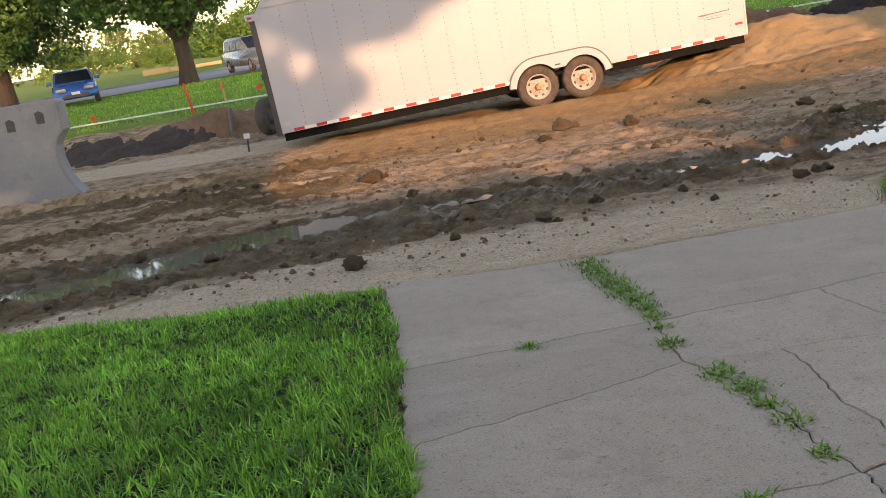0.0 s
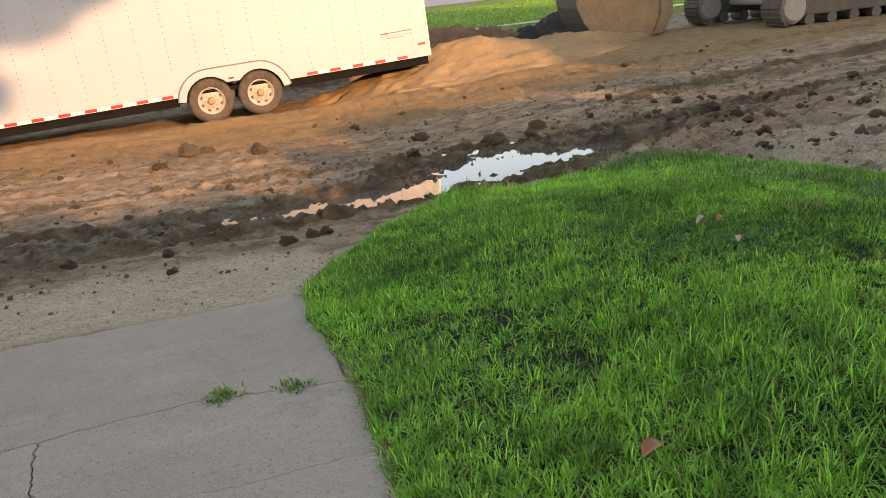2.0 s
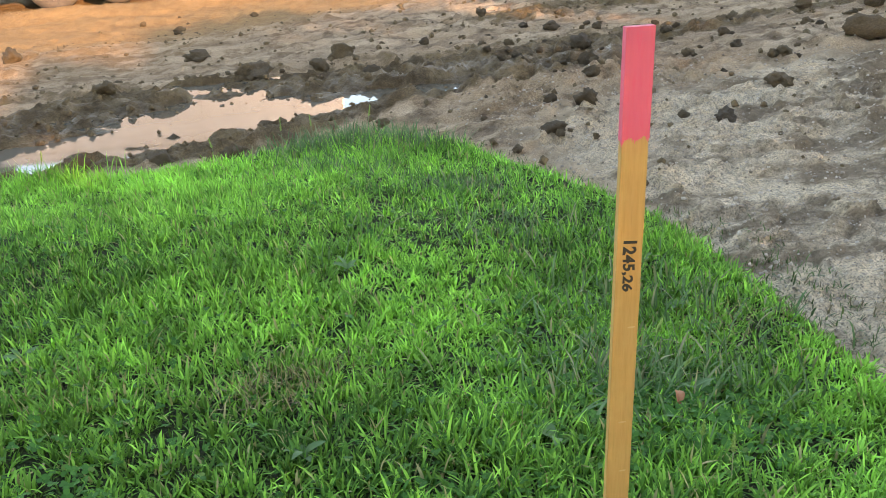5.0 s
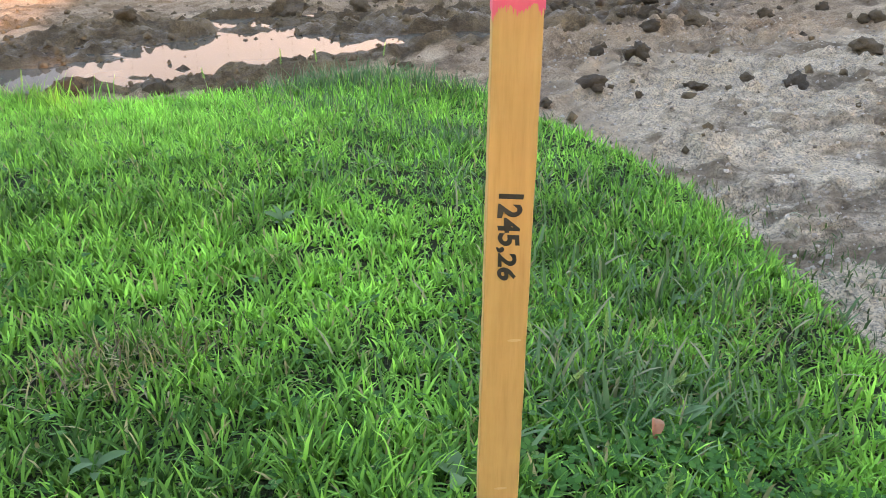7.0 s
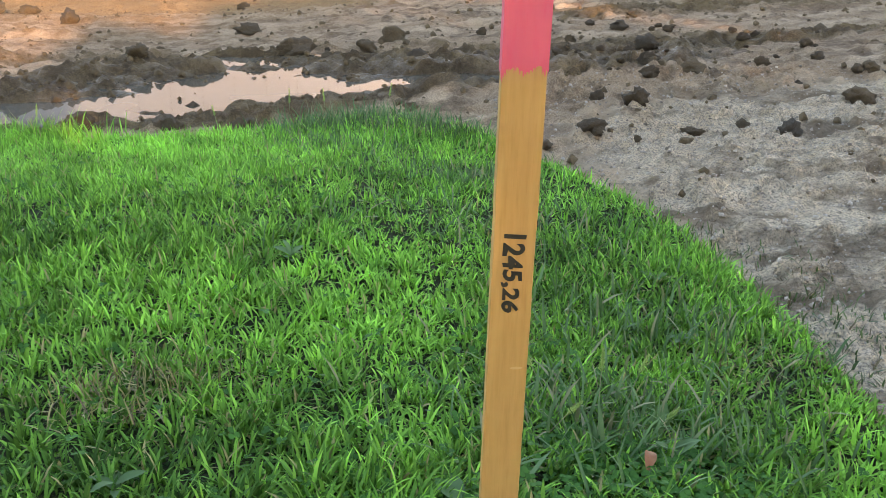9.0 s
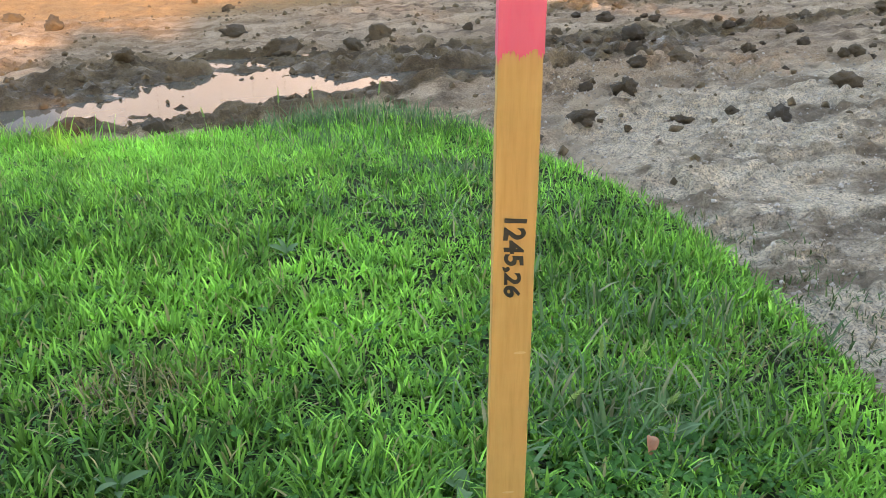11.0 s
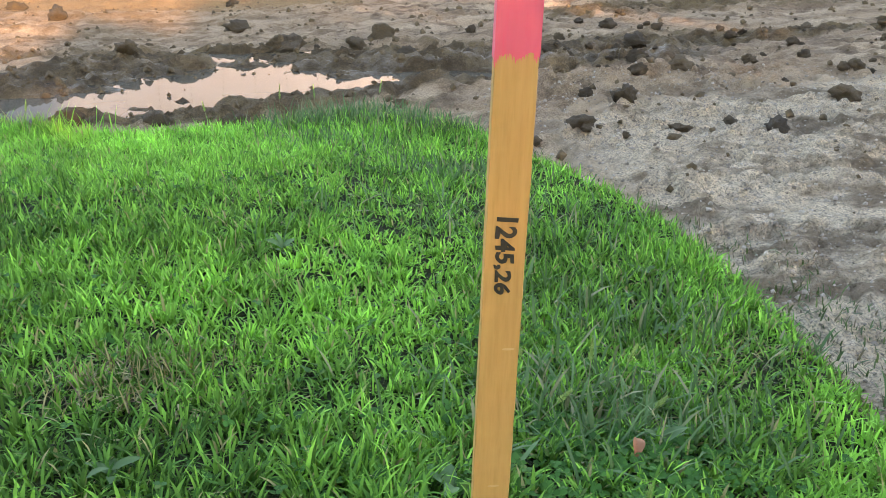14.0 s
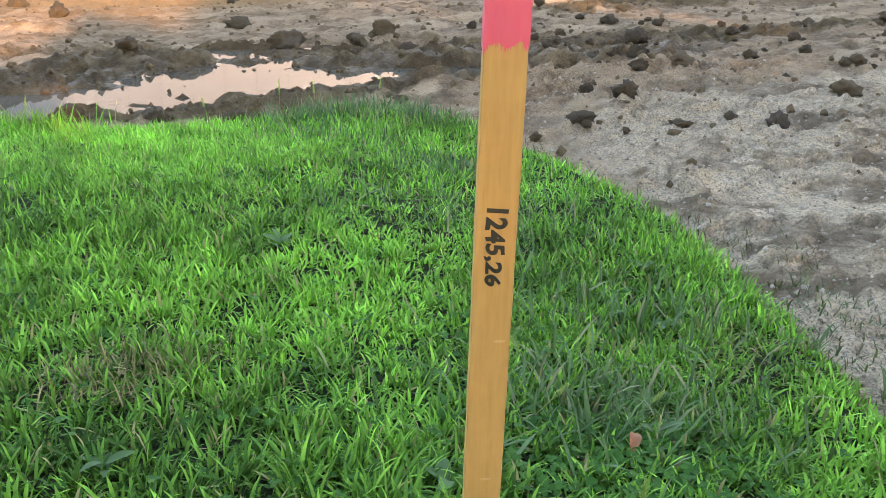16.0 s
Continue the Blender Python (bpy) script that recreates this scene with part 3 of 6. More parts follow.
def make_ground():
    xs = np.concatenate([-np.geomspace(16, 1500, 34)[::-1], spaced((-15, -4.5, 0.12), (-4.5, 2.6, 0.045), (2.6, 6.2, 0.034), (6.2, 8.2, 0.02), (8.2, 9.4, 0.03), (9.4, 18, 0.12)), np.geomspace(19, 1500, 32)])
    ys = np.concatenate([-np.geomspace(6, 900, 22)[::-1], spaced((-5, 3.6, 0.2), (3.6, 4.2, 0.05), (4.2, 9.0, 0.023), (9.0, 11.5, 0.032), (11.5, 15, 0.055), (15, 24, 0.1)), np.geomspace(24.2, 2500, 60)])
    X, Y = np.meshgrid(xs, ys)
    Z = ground_height(X, Y)
    nx, ny = len(xs), len(ys)
    idx = np.arange(nx * ny).reshape(ny, nx)
    quads = np.stack([idx[:-1, :-1], idx[:-1, 1:], idx[1:, 1:], idx[1:, :-1]], -1).reshape(-1, 4)
    me = np_mesh("ground", np.stack([X, Y, Z], -1).reshape(-1, 3), quads, EARTH, True)
    lr, ll = lawn_right(X, Y), lawn_left(X, Y)
    rise, _ = far_height(X, Y)
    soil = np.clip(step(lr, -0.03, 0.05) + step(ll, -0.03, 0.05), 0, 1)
    edge = 20.6 + 1.6 * (fbm(X * 0.5, X * 0 + 3, 41) - 0.5) - 0.02 * X + 1.6 * step(X, 3, 7)
    turf = step(Y + 1.2 * (fbm(X * 1.7, Y * 1.7, 44) - 0.5), edge + 0.5, edge + 1.0) + step(-Y, 6, 8)
    turf = turf + 0.38 * soil * np.maximum(step(1.7 - Y, 0, 0.25), step(-4.3 - X, 0, 0.1))
    mud = mud_and_shade(X, Y) * (1 - soil)
    gravel = np.exp(-((Y - 5.5) / 0.65) ** 4) * step(3.2 - X, 0, 0.6) + step(X, 6.0, 6.8) * step(7.6 - Y + 0.25 * (X - 7), 0, 1.2)
    gravel = gravel + base_strip(X, Y)
    # loose sand, its orange also laid over the road to paint warm sunlight
    sand = np.clip(step(Y, 11.0, 14.0) * step(X, -4, 1) * step(19 - Y, 0, 1), 0, 1) * 0.9 + 0.35 * step(Y, 8.6, 10.5) * step(6.5 - X, 0, 2) * step(X, -4, 0)
    wet = np.clip(mud * 1.1 * np.exp(-((Y - np.interp(X, [-3, 1, 5, 7], [6.9, 7.4, 8.0, 8.2])) / 0.75) ** 2), 0, 1)
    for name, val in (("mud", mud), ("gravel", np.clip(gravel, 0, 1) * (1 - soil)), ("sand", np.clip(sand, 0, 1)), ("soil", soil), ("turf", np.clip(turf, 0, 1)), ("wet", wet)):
        at = me.attributes.new(name, 'FLOAT', 'POINT')
        at.data.foreach_set("value", np.ascontiguousarray(val, dtype=np.float32).ravel())
    return tagged(new("ground", me), "bare churned earth, mud and gravel beside mown grass", "ground", kind="structure")


def gz(x, y):
    return float(ground_height(np.array([float(x)]), np.array([float(y)]))[0])


make_ground()


def make_pool(name, x0, x1, y0, y1, z, hollow, label):
    """Still water over the cells of a hollow."""
    nx, ny = int((x1 - x0) / 0.08), int((y1 - y0) / 0.08)
    X, Y = np.meshgrid(np.linspace(x0, x1, nx), np.linspace(y0, y1, ny))
    idx = np.arange(nx * ny).reshape(ny, nx)
    q = np.stack([idx[:-1, :-1], idx[:-1, 1:], idx[1:, 1:], idx[1:, :-1]], -1).reshape(-1, 4)
    q = q[hollow(X, Y).ravel()[q].min(1) > 0.10]
    me = np_mesh(name, np.stack([X, Y, X * 0 + z], -1).reshape(-1, 3), q, WATER)
    return tagged(new(name, me), label, "water", kind="structure")


make_pool("water", 1.8, 7.2, 6.75, 9.2, WATER_R, hollow_right, "shallow still puddle of muddy water in the wheel ruts")
make_pool("water", -5.2, 1.8, 5.6, 8.5, WATER_L, hollow_left, "long narrow rut puddle of muddy water")


# ---- driveway ----
def drive_z(y):
    return 0.045 - 0.0626 * y


def jag(points, amp=0.012, per=0.028, seed=0):
    """A ragged line through the points."""
    rnd = random.Random(seed)
    out = []
    for (ax, ay), (bx, by) in zip(points, points[1:]):
        d = math.hypot(bx - ax, by - ay)
        n = max(int(d / per), 1)
        nxn, nyn = -(by - ay) / d, (bx - ax) / d
        for i in range(n):
            k = i / n
            drift = 0.0 if i == 0 else drift * 0.8 + rnd.uniform(-amp, amp) * 0.7
            o = drift * min(1.0, 4 * (1 - k))
            out.append((ax + (bx - ax) * k + nxn * o, ay + (by - ay) * k + nyn * o))
    out.append(points[-1])
    return out


def make_driveway():
    root = empty("driveway", pose(0, 0, 0), "cracked grey concrete driveway slabs with weedy joints", "driveway")
    root["kind"] = "structure"
    A = (-0.38, 4.98); B = (0.82, 4.84); C = (2.68, 4.95)
    L1, L2, L3, L4 = (-0.27, 3.40), (-0.23, 2.62), (-0.21, 1.78), (-0.17, -3.5)
    S1, S2, S3, S4 = (0.86, 3.50), (0.82, 2.98), (0.99, 2.00), (1.0, -3.5)
    Y, R1 = (1.60, 3.58), (2.73, 3.60)
    V, Q, R2 = (1.17, 2.945), (1.75, 2.915), (2.77, 2.94)
    R3, R4 = (2.80, 2.23), (2.86, -3.5)
    V2 = (1.24, 2.05)
    lines = {}

    def line(a, b, *via, amp=0.012):
        if (b, a) in lines:
            return lines[(b, a)][::-1]
        if (a, b) not in lines:
            lines[(a, b)] = jag([a, *via, b], amp, seed=len(lines) + 5)
        return lines[(a, b)]

    seam = lambda a, b, *via: line(a, b, *via, amp=0.018)
    edge = lambda a, b: line(a, b, amp=0.02)
    cells = [
        [edge(A, B), seam(B, S1, (0.80, 4.39), (0.86, 3.8)), line(S1, L1), edge(L1, A)],
        [line(L1, S1), seam(S1, S2), line(S2, L2, (0.45, 2.83)), edge(L2, L1)],
        [line(L2, S2, (0.45, 2.83)) if (L2, S2) in lines else line(S2, L2)[::-1], seam(S2, S3, (0.91, 2.75), (0.95, 2.44)), line(S3, L3, (0.5, 1.92)), edge(L3, L2)],
        [line(L3, S3), seam(S3, S4), line(S4, L4), edge(L4, L3)],
        [edge(B, C), edge(C, R1), line(R1, Y, (2.14, 3.68)), line(Y, S1, (1.3, 3.54)), seam(S1, B)],
        [line(S1, Y), line(Y, Q, (1.63, 3.35), (1.65, 3.18), (1.70, 3.05)), line(Q, V), line(V, S2), seam(S2, S1)],
        [line(Y, R1), edge(R1, R2), line(R2, Q), line(Q, Y)],
        [line(S2, V), line(V, V2, (1.19, 2.75), (1.15, 2.45), (1.17, 2.2)), line(V2, S3), seam(S3, S2)],
        [line(V, Q), line(Q, R2), edge(R2, R3), line(R3, V2, (2.3, 2.20), (1.75, 2.14)), line(V2, V)],
        [line(S3, V2), line(V2, R3), edge(R3, R4), line(R4, S4), seam(S4, S3)],
    ]
    rnd = random.Random(4)
    for cell in cells:
        pts = []
        for ln in cell:
            pts += ln[:-1]
        bm = bmesh.new()
        vs = [bm.verts.new((x, y, drive_z(y))) for x, y in pts]
        f = bm.faces.new(vs)
        bm.normal_update()
        if f.normal.z < 0:
            f.normal_flip()
        ring = bmesh.ops.inset_region(bm, faces=[f], thickness=rnd.uniform(0.0016, 0.0030), depth=0.0, use_boundary=True, use_even_offset=True)
        bmesh.ops.delete(bm, geom=ring["faces"], context='FACES')
        bmesh.ops.delete(bm, geom=[v for v in bm.verts if not v.link_faces], context='VERTS')
        top = list(bm.faces)
        bmesh.ops.inset_region(bm, faces=top, thickness=0.004, depth=0.0, use_boundary=True, use_even_offset=True)
        for v in {v for g in top for v in g.verts}:
            v.co.z += 0.004
        ex = bmesh.ops.extrude_edge_only(bm, edges=[e for e in bm.edges if e.is_boundary])
        for v in ex["geom"]:
            if isinstance(v, bmesh.types.BMVert):
                v.co.z -= 0.1
        dz = rnd.uniform(-0.003, 0.003)
        for v in bm.verts:
            v.co.z += dz
        bmesh.ops.recalc_face_normals(bm, faces=list(bm.faces))
        part("slab", bm, CONCRETE, root)
    # dark soil in the joints
    bm = bmesh.new()
    vs = [bm.verts.new((x, y, drive_z(y) - 0.04)) for x, y in ((-0.15, -3.4), (2.7, -3.4), (2.6, 3.6), (2.55, 4.88), (-0.28, 4.78))]
    bm.faces.new(vs)
    part("joint_soil", bm, BLACKSOIL, root, "dark soil in the cracks")


make_driveway()


# ---- grass ----
def blades(name, xy, length, width, seed, lean=0.72, sink=0.004, material=None, simple=False, out_from=None, tint=None):
    """One mesh of many bent, tapered blades that stand on the ground."""
    rng = np.random.default_rng(seed)
    n = len(xy)
    x, y = xy[:, 0], xy[:, 1]
    z = ground_height(x, y) - sink
    a = rng.uniform(0, 2 * np.pi, n) if out_from is None else out_from + rng.normal(0, 0.55, n)
    tilt = np.abs(rng.normal(0, lean, n)).clip(0.05, 1.35)
    tint = np.full(n, 0.5) if tint is None else tint
    ln = length * rng.uniform(0.4, 1.3, n)
    w = width * rng.uniform(0.6, 1.3, n) / 2
    dx, dy = np.cos(a), np.sin(a)
    turn = a + rng.uniform(0.9, 2.2, n)
    sx, sy = np.cos(turn), np.sin(turn)
    out = np.empty((n, 7, 3))
    t2 = (tilt + 0.22).clip(0, 1.45)
    t3 = (tilt + 0.5).clip(0, 1.7)
    px, pz = np.zeros(n), np.zeros(n)
    for k, (tt, seg, ww) in enumerate(((tilt * 0, 0.0, 0.75), (tilt, 0.38, 1.0), (t2, 0.34, 0.8))):
        px = px + np.sin(tt) * seg * ln
        pz = pz + np.cos(tt) * seg * ln
        for s, j in ((-1, 0), (1, 1)):
            out[:, 2 * k + j] = np.stack([x + dx * px + s * sx * w * ww, y + dy * px + s * sy * w * ww, z + pz], -1)
    px = px + np.sin(t3) * 0.28 * ln
    pz = pz + np.cos(t3) * 0.28 * ln
    out[:, 6] = np.stack([x + dx * px, y + dy * px, z + pz], -1)
    if simple:
        out = out[:, [0, 1, 4, 5, 6]]
        out[:, 2:4] = out[:, 2:4] * 0.6 + out[:, 0:2] * 0.4 + np.stack([0 * ln, 0 * ln, 0.06 * ln], -1)[:, None]
        o = np.arange(n)[:, None] * 5
        me = np_mesh(name, out.reshape(-1, 3), [o + np.array([[0, 1, 3, 2]]), o + np.array([[2, 3, 4]])], material or GRASS)
        me.attributes.new("tint", 'FLOAT', 'POINT').data.foreach_set("value", np.repeat(tint, 5).astype(np.float32))
        return me
    o = np.arange(n)[:, None] * 7
    quads = np.concatenate([o + np.array([[0, 1, 3, 2]]), o + np.array([[2, 3, 5, 4]])])
    tris = o + np.array([[4, 5, 6]])
    me = np_mesh(name, out.reshape(-1, 3), [quads, tris], material or GRASS)
    me.attributes.new("tint", 'FLOAT', 'POINT').data.foreach_set("value", np.repeat(tint, 7).astype(np.float32))
    return me


def sow(rng, inside, x0, x1, y0, y1, per_m2, thin=None):
    n = int((x1 - x0) * (y1 - y0) * per_m2)
    p = np.stack([rng.uniform(x0, x1, n), rng.uniform(y0, y1, n)], -1)
    keep = inside(p[:, 0], p[:, 1]) > 0
    if thin is not None:
        keep &= rng.uniform(0, 1, n) < thin(p[:, 0], p[:, 1])
    return p[keep]


def sow_tufts(rng, inside, x0, x1, y0, y1, tufts, per, spread=0.008):
    """Blades that spring from tufts: places, the way out from each tuft, and the tuft's own tint."""
    c = sow(rng, inside, x0, x1, y0, y1, tufts, thinning)
    shade = rng.uniform(0, 1, len(c))
    off = rng.normal(0, spread, (len(c) * per, 2)) * np.repeat(rng.uniform(0.6, 1.5, len(c)), per)[:, None]
    p = np.repeat(c, per, 0) + off
    keep = inside(p[:, 0], p[:, 1]) > 0
    return p[keep], np.arctan2(off[:, 1], off[:, 0])[keep], np.repeat(shade, per)[keep]


def thinning(x, y):
    """Worn and clover-grown spots carry fewer blades."""
    return np.clip(0.75 + 1.5 * (fbm(x * 1.6, y * 1.6, 81) - 0.3) - 0.6 * blob(x, y, 4.45, 3.75, 0.45, 0.3) - 0.5 * blob(x, y, 5.95, 4.0, 0.28, 0.25) - 0.5 * blob(x, y, 4.35, 4.35, 0.5, 0.3) - 0.4 * blob(x, y, 3.3, 3.1, 0.6, 0.5) - 0.5 * blob(x, y, 5.16, 4.17, 0.18, 0.1) - 0.4 * blob(x, y, 6.3, 4.45, 0.15, 0.12), 0.42, 1)


def lawn_tint(x, y):
    """Tint over the lawn from noise, darker in four set patches."""
    n = 0.5 * (fbm(x * 0.9, y * 0.9, 85) - 0.5) + 0.5 * (fbm(x * 3.1, y * 3.1, 86) - 0.5)
    return np.clip(0.35 + n - 0.25 * blob(x, y, 4.6, 4.9, 0.8, 0.6) - 0.22 * blob(x, y, 4.75, 3.95, 0.75, 0.5) - 0.22 * blob(x, y, 5.7, 3.8, 0.6, 0.4) - 0.2 * blob(x, y, 6.1, 4.9, 0.25, 0.6), 0, 0.8)


def blade_length(x, y):
    return 0.041 + 0.012 * step(3.4 - y, 0, 0.5) + 0.008 * step(4.4 - x, 0, 0.5) + 0.024 * (fbm(x * 2.3, y * 2.3, 83) - 0.5) * 2 + 0.025 * blob(x, y, 5.55, 6.55, 0.5, 0.3) + 0.05 * blob(x, y, 4.0, 6.75, 0.3, 0.15)


def make_lawns():
    rng = np.random.default_rng(11)
    beside = lambda x, y: np.where((x > 4.6) & (x < 6.8) & (y > 3.4), -1.0, lawn_right(x, y))
    bright, edge = "bright green unmown lawn grass with worn and clovery spots", "bright green lawn grass along the driveway edge"
    for i, (inside, area, tufts, per, w, lean, label) in enumerate((
            (lawn_right, (4.6, 6.8, 3.4, 5.0), 2000, 13, 0.0050, 0.95, bright), (beside, (4.2, 7.1, 3.0, 5.0), 1500, 12, 0.0054, 0.95, bright),
            (lawn_right, (2.4, 7.1, 5.0, 7.2), 1350, 12, 0.006, 1.05, bright), (lawn_right, (2.4, 4.2, 1.3, 5.0), 1400, 12, 0.0058, 1.0, bright),
            (lawn_right, (4.2, 7.4, 1.2, 3.0), 1300, 12, 0.006, 1.0, bright), (lawn_left, (-4.3, 0.05, 1.7, 5.7), 900, 11, 0.007, 1.0, edge))):
        pts, way, tint = sow_tufts(rng, inside, *area, tufts, per, 0.011)
        me = blades("lawn_grass", pts, blade_length(pts[:, 0], pts[:, 1]) * (0.7 + 0.6 * tint), w, i + 1, lean, simple=i > 0, out_from=way, tint=(0.6 * ((tint * 7.3) % 1) + lawn_tint(pts[:, 0], pts[:, 1])).clip(0, 1.4))
        tagged(new("lawn_grass", me), label, "grass", kind="stuff")
    # coarser cover where the lawns run on behind the walker
    for k, (inside, area) in enumerate(((lawn_left, (-7.5, 0.05, -4.5, 1.7)), (lawn_left, (-7.5, -4.3, 1.7, 5.7)), (lawn_right, (2.6, 7.8, -4.5, 1.25)))):
        pts, way, tint = sow_tufts(rng, inside, *area, 55, 11, 0.03)
        me = blades("lawn_grass", pts, 0.06, 0.017, 20 + k, 1.0, simple=True, out_from=way, tint=tint)
        tagged(new("lawn_grass", me), bright, "grass", kind="stuff")
    verge = sow(rng, lambda x, y: np.where(y > 22.2 + 0.8 * fbm(x * 1.7, y * 0.7, 44), 1.0, -1.0), -17, -1.5, 21.8, 42, 110)
    far = sow(rng, lambda x, y: np.where(y > 23.6 + 0.8 * fbm(x * 1.7, y * 0.7, 44), 1.0, -1.0), 5, 17, 23.0, 40, 80)
    for pts, s in ((verge, 7), (far, 8)):
        me = blades("verge_grass", pts, 0.10, 0.028, s, 0.7, simple=True)
        tagged(new("verge_grass", me), "mown green grass verge beyond the cut bank", "grass", kind="stuff")


def make_fringe():
    """Trampled, thinning growth along the edges, and taller weeds in places."""
    rng = np.random.default_rng(19)
    edge = lambda x, y: np.where((lawn_right(x, y) > -0.26) & (lawn_right(x, y) < 0.06), 1.0, -1.0)
    p = sow(rng, edge, 5.0, 7.2, 3.4, 7.0, 8500, lambda x, y: np.clip(1.2 * fbm(x * 5, y * 5, 87) - 0.25, 0.02, 1))
    drive_edge = sow(rng, lambda x, y: np.where(np.abs(lawn_right(x, y)) < 0.07, 1.0, -1.0), 2.3, 3.2, 1.4, 5.3, 2600)
    left_edge = sow(rng, lambda x, y: np.where(np.abs(lawn_left(x, y)) < 0.08, 1.0, -1.0), -3.6, 0.1, 1.8, 5.5, 2200)
    p = np.concatenate([p, drive_edge, left_edge])
    tagged(new("edge_growth", blades("edge_growth", p, 0.032, 0.004, 31, lean=1.15, material=DULL)), "low trampled brownish growth along the lawn edge", "grass", kind="stuff")
    for cx, cy, r, n in ((5.13, 4.15, 0.08, 420), (5.23, 4.22, 0.07, 300), (4.7, 4.25, 0.13, 300), (6.3, 4.45, 0.1, 260), (4.05, 4.4, 0.2, 400), (3.1, 2.9, 0.3, 900), (3.4, 2.4, 0.25, 700), (2.95, 3.6, 0.2, 500), (-2.0, 2.9, 0.35, 700)):
        p = np.stack([rng.normal(cx, r, n), rng.normal(cy, r * 0.7, n)], -1)
        p = p[(lawn_right(p[:, 0], p[:, 1]) > 0) | (lawn_left(p[:, 0], p[:, 1]) > 0)]
        tagged(new("thatch", blades("thatch", p[: len(p) * 2 // 3], 0.038, 0.0025, int(n + cx * 10), lean=1.3, material=THATCH, sink=-0.012)), "dry brownish thatch in a worn spot of the lawn", "thatch", kind="stuff")
    for cx, cy, r, n, ln, w, m in ((5.62, 6.6, 0.2, 1500, 0.115, 0.004, WEED), (5.38, 6.62, 0.15, 700, 0.10, 0.004, WEED), (5.95, 6.5, 0.14, 600, 0.09, 0.004, WEED), (5.5, 6.1, 0.16, 500, 0.06, 0.004, WEED), (5.85, 5.75, 0.16, 600, 0.06, 0.004, WEED), (5.3, 6.3, 0.12, 300, 0.06, 0.004, WEED), (5.98, 4.18, 0.17, 600, 0.09, 0.006, WEED), (6.15, 4.6, 0.2, 400, 0.08, 0.006, WEED), (5.9, 5.2, 0.25, 350, 0.09, 0.005, WEED), (4.15, 6.8, 0.2, 350, 0.12, 0.005, GRASS)):
        p = np.stack([rng.normal(cx, r, n), rng.normal(cy, r * 0.6, n)], -1)
        p = p[lawn_right(p[:, 0], p[:, 1]) > -0.06]
        tagged(new("tall_weeds", blades("tall_weeds", p, ln, w, int(n + cx * 10), lean=0.75, material=m)), "clump of taller grey-green weeds at the lawn edge", "weeds", kind="stuff")


make_lawns()
make_fringe()


def make_clover(name, xy, seed, size=0.0052, label="low dark green clover growing between the grass"):
    """Three round leaflets on each stalk."""
    rng = np.random.default_rng(seed)
    n = len(xy)
    z = ground_height(xy[:, 0], xy[:, 1]) + rng.uniform(0.008, 0.028, n)
    a = rng.uniform(0, 2 * np.pi, n)
    verts, m = [], 6
    s = size * rng.uniform(0.6, 1.35, n)
    tx, ty = rng.normal(0, 0.3, n), rng.normal(0, 0.3, n)
    for k in range(3):
        b = a + k * 2 * np.pi / 3
        for i in range(m):
            c = i * 2 * np.pi / m
            u, v = 0.95 + 0.9 * np.cos(c), 0.85 * np.sin(c)
            lx, ly = s * (u * np.cos(b) - v * np.sin(b)), s * (u * np.sin(b) + v * np.cos(b))
            verts.append(np.stack([xy[:, 0] + lx, xy[:, 1] + ly, z + lx * tx + ly * ty + 0.15 * s * abs(v)], -1))
    V = np.stack(verts, 1)
    o = np.arange(n)[:, None, None] * 18 + np.arange(3)[None, :, None] * 6 + np.arange(6)[None, None, :]
    me = np_mesh(name, V.reshape(-1, 3), o.reshape(-1, 6), CLOVER)
    return tagged(new(name, me), label, "clover", kind="stuff")


def clover_patch(rng, cx, cy, r, n):
    return np.stack([rng.normal(cx, r, n), rng.normal(cy, r * 0.7, n)], -1)


rng_c = np.random.default_rng(17)
spots = [(4.45, 3.75, 0.24, 1500), (5.95, 4.0, 0.14, 700), (5.5, 3.85, 0.16, 130), (4.35, 4.4, 0.3, 500), (5.85, 4.35, 0.2, 200), (5.1, 4.1, 0.4, 120),
         (3.5, 2.6, 0.4, 500), (4.9, 5.4, 0.4, 350), (-0.45, 2.35, 0.2, 700), (-2.2, 2.9, 0.35, 500), (3.3, 4.6, 0.35, 300)]
pts = np.concatenate([clover_patch(rng_c, *s) for s in spots])
pts = pts[(lawn_right(pts[:, 0], pts[:, 1]) > 0.02) | (lawn_left(pts[:, 0], pts[:, 1]) > 0.02)]
make_clover("clover", pts, 18)


def leaf_mesh(bm, m, length, width, fold=0.25, curl=0.3, lobes=0.0):
    """A leaf with a midrib fold, along its own x."""
    n = 7
    rows = []
    for i in range(n):
        k = i / (n - 1)
        w = width / 2 * math.sin(math.pi * min(k * 0.92 + 0.06, 1)) ** 0.8 * (1 + lobes * math.sin(k * 19))
        zc = curl * length * (k - k * k) - 0.15 * length * k * k
        rows.append([bm.verts.new(m @ Vector((k * length, s * w, zc + abs(s) * w * fold))) for s in (-1, 0, 1)])
    for a, b in zip(rows, rows[1:]):
        for j in range(2):
            bm.faces.new((a[j], a[j + 1], b[j + 1], b[j]))


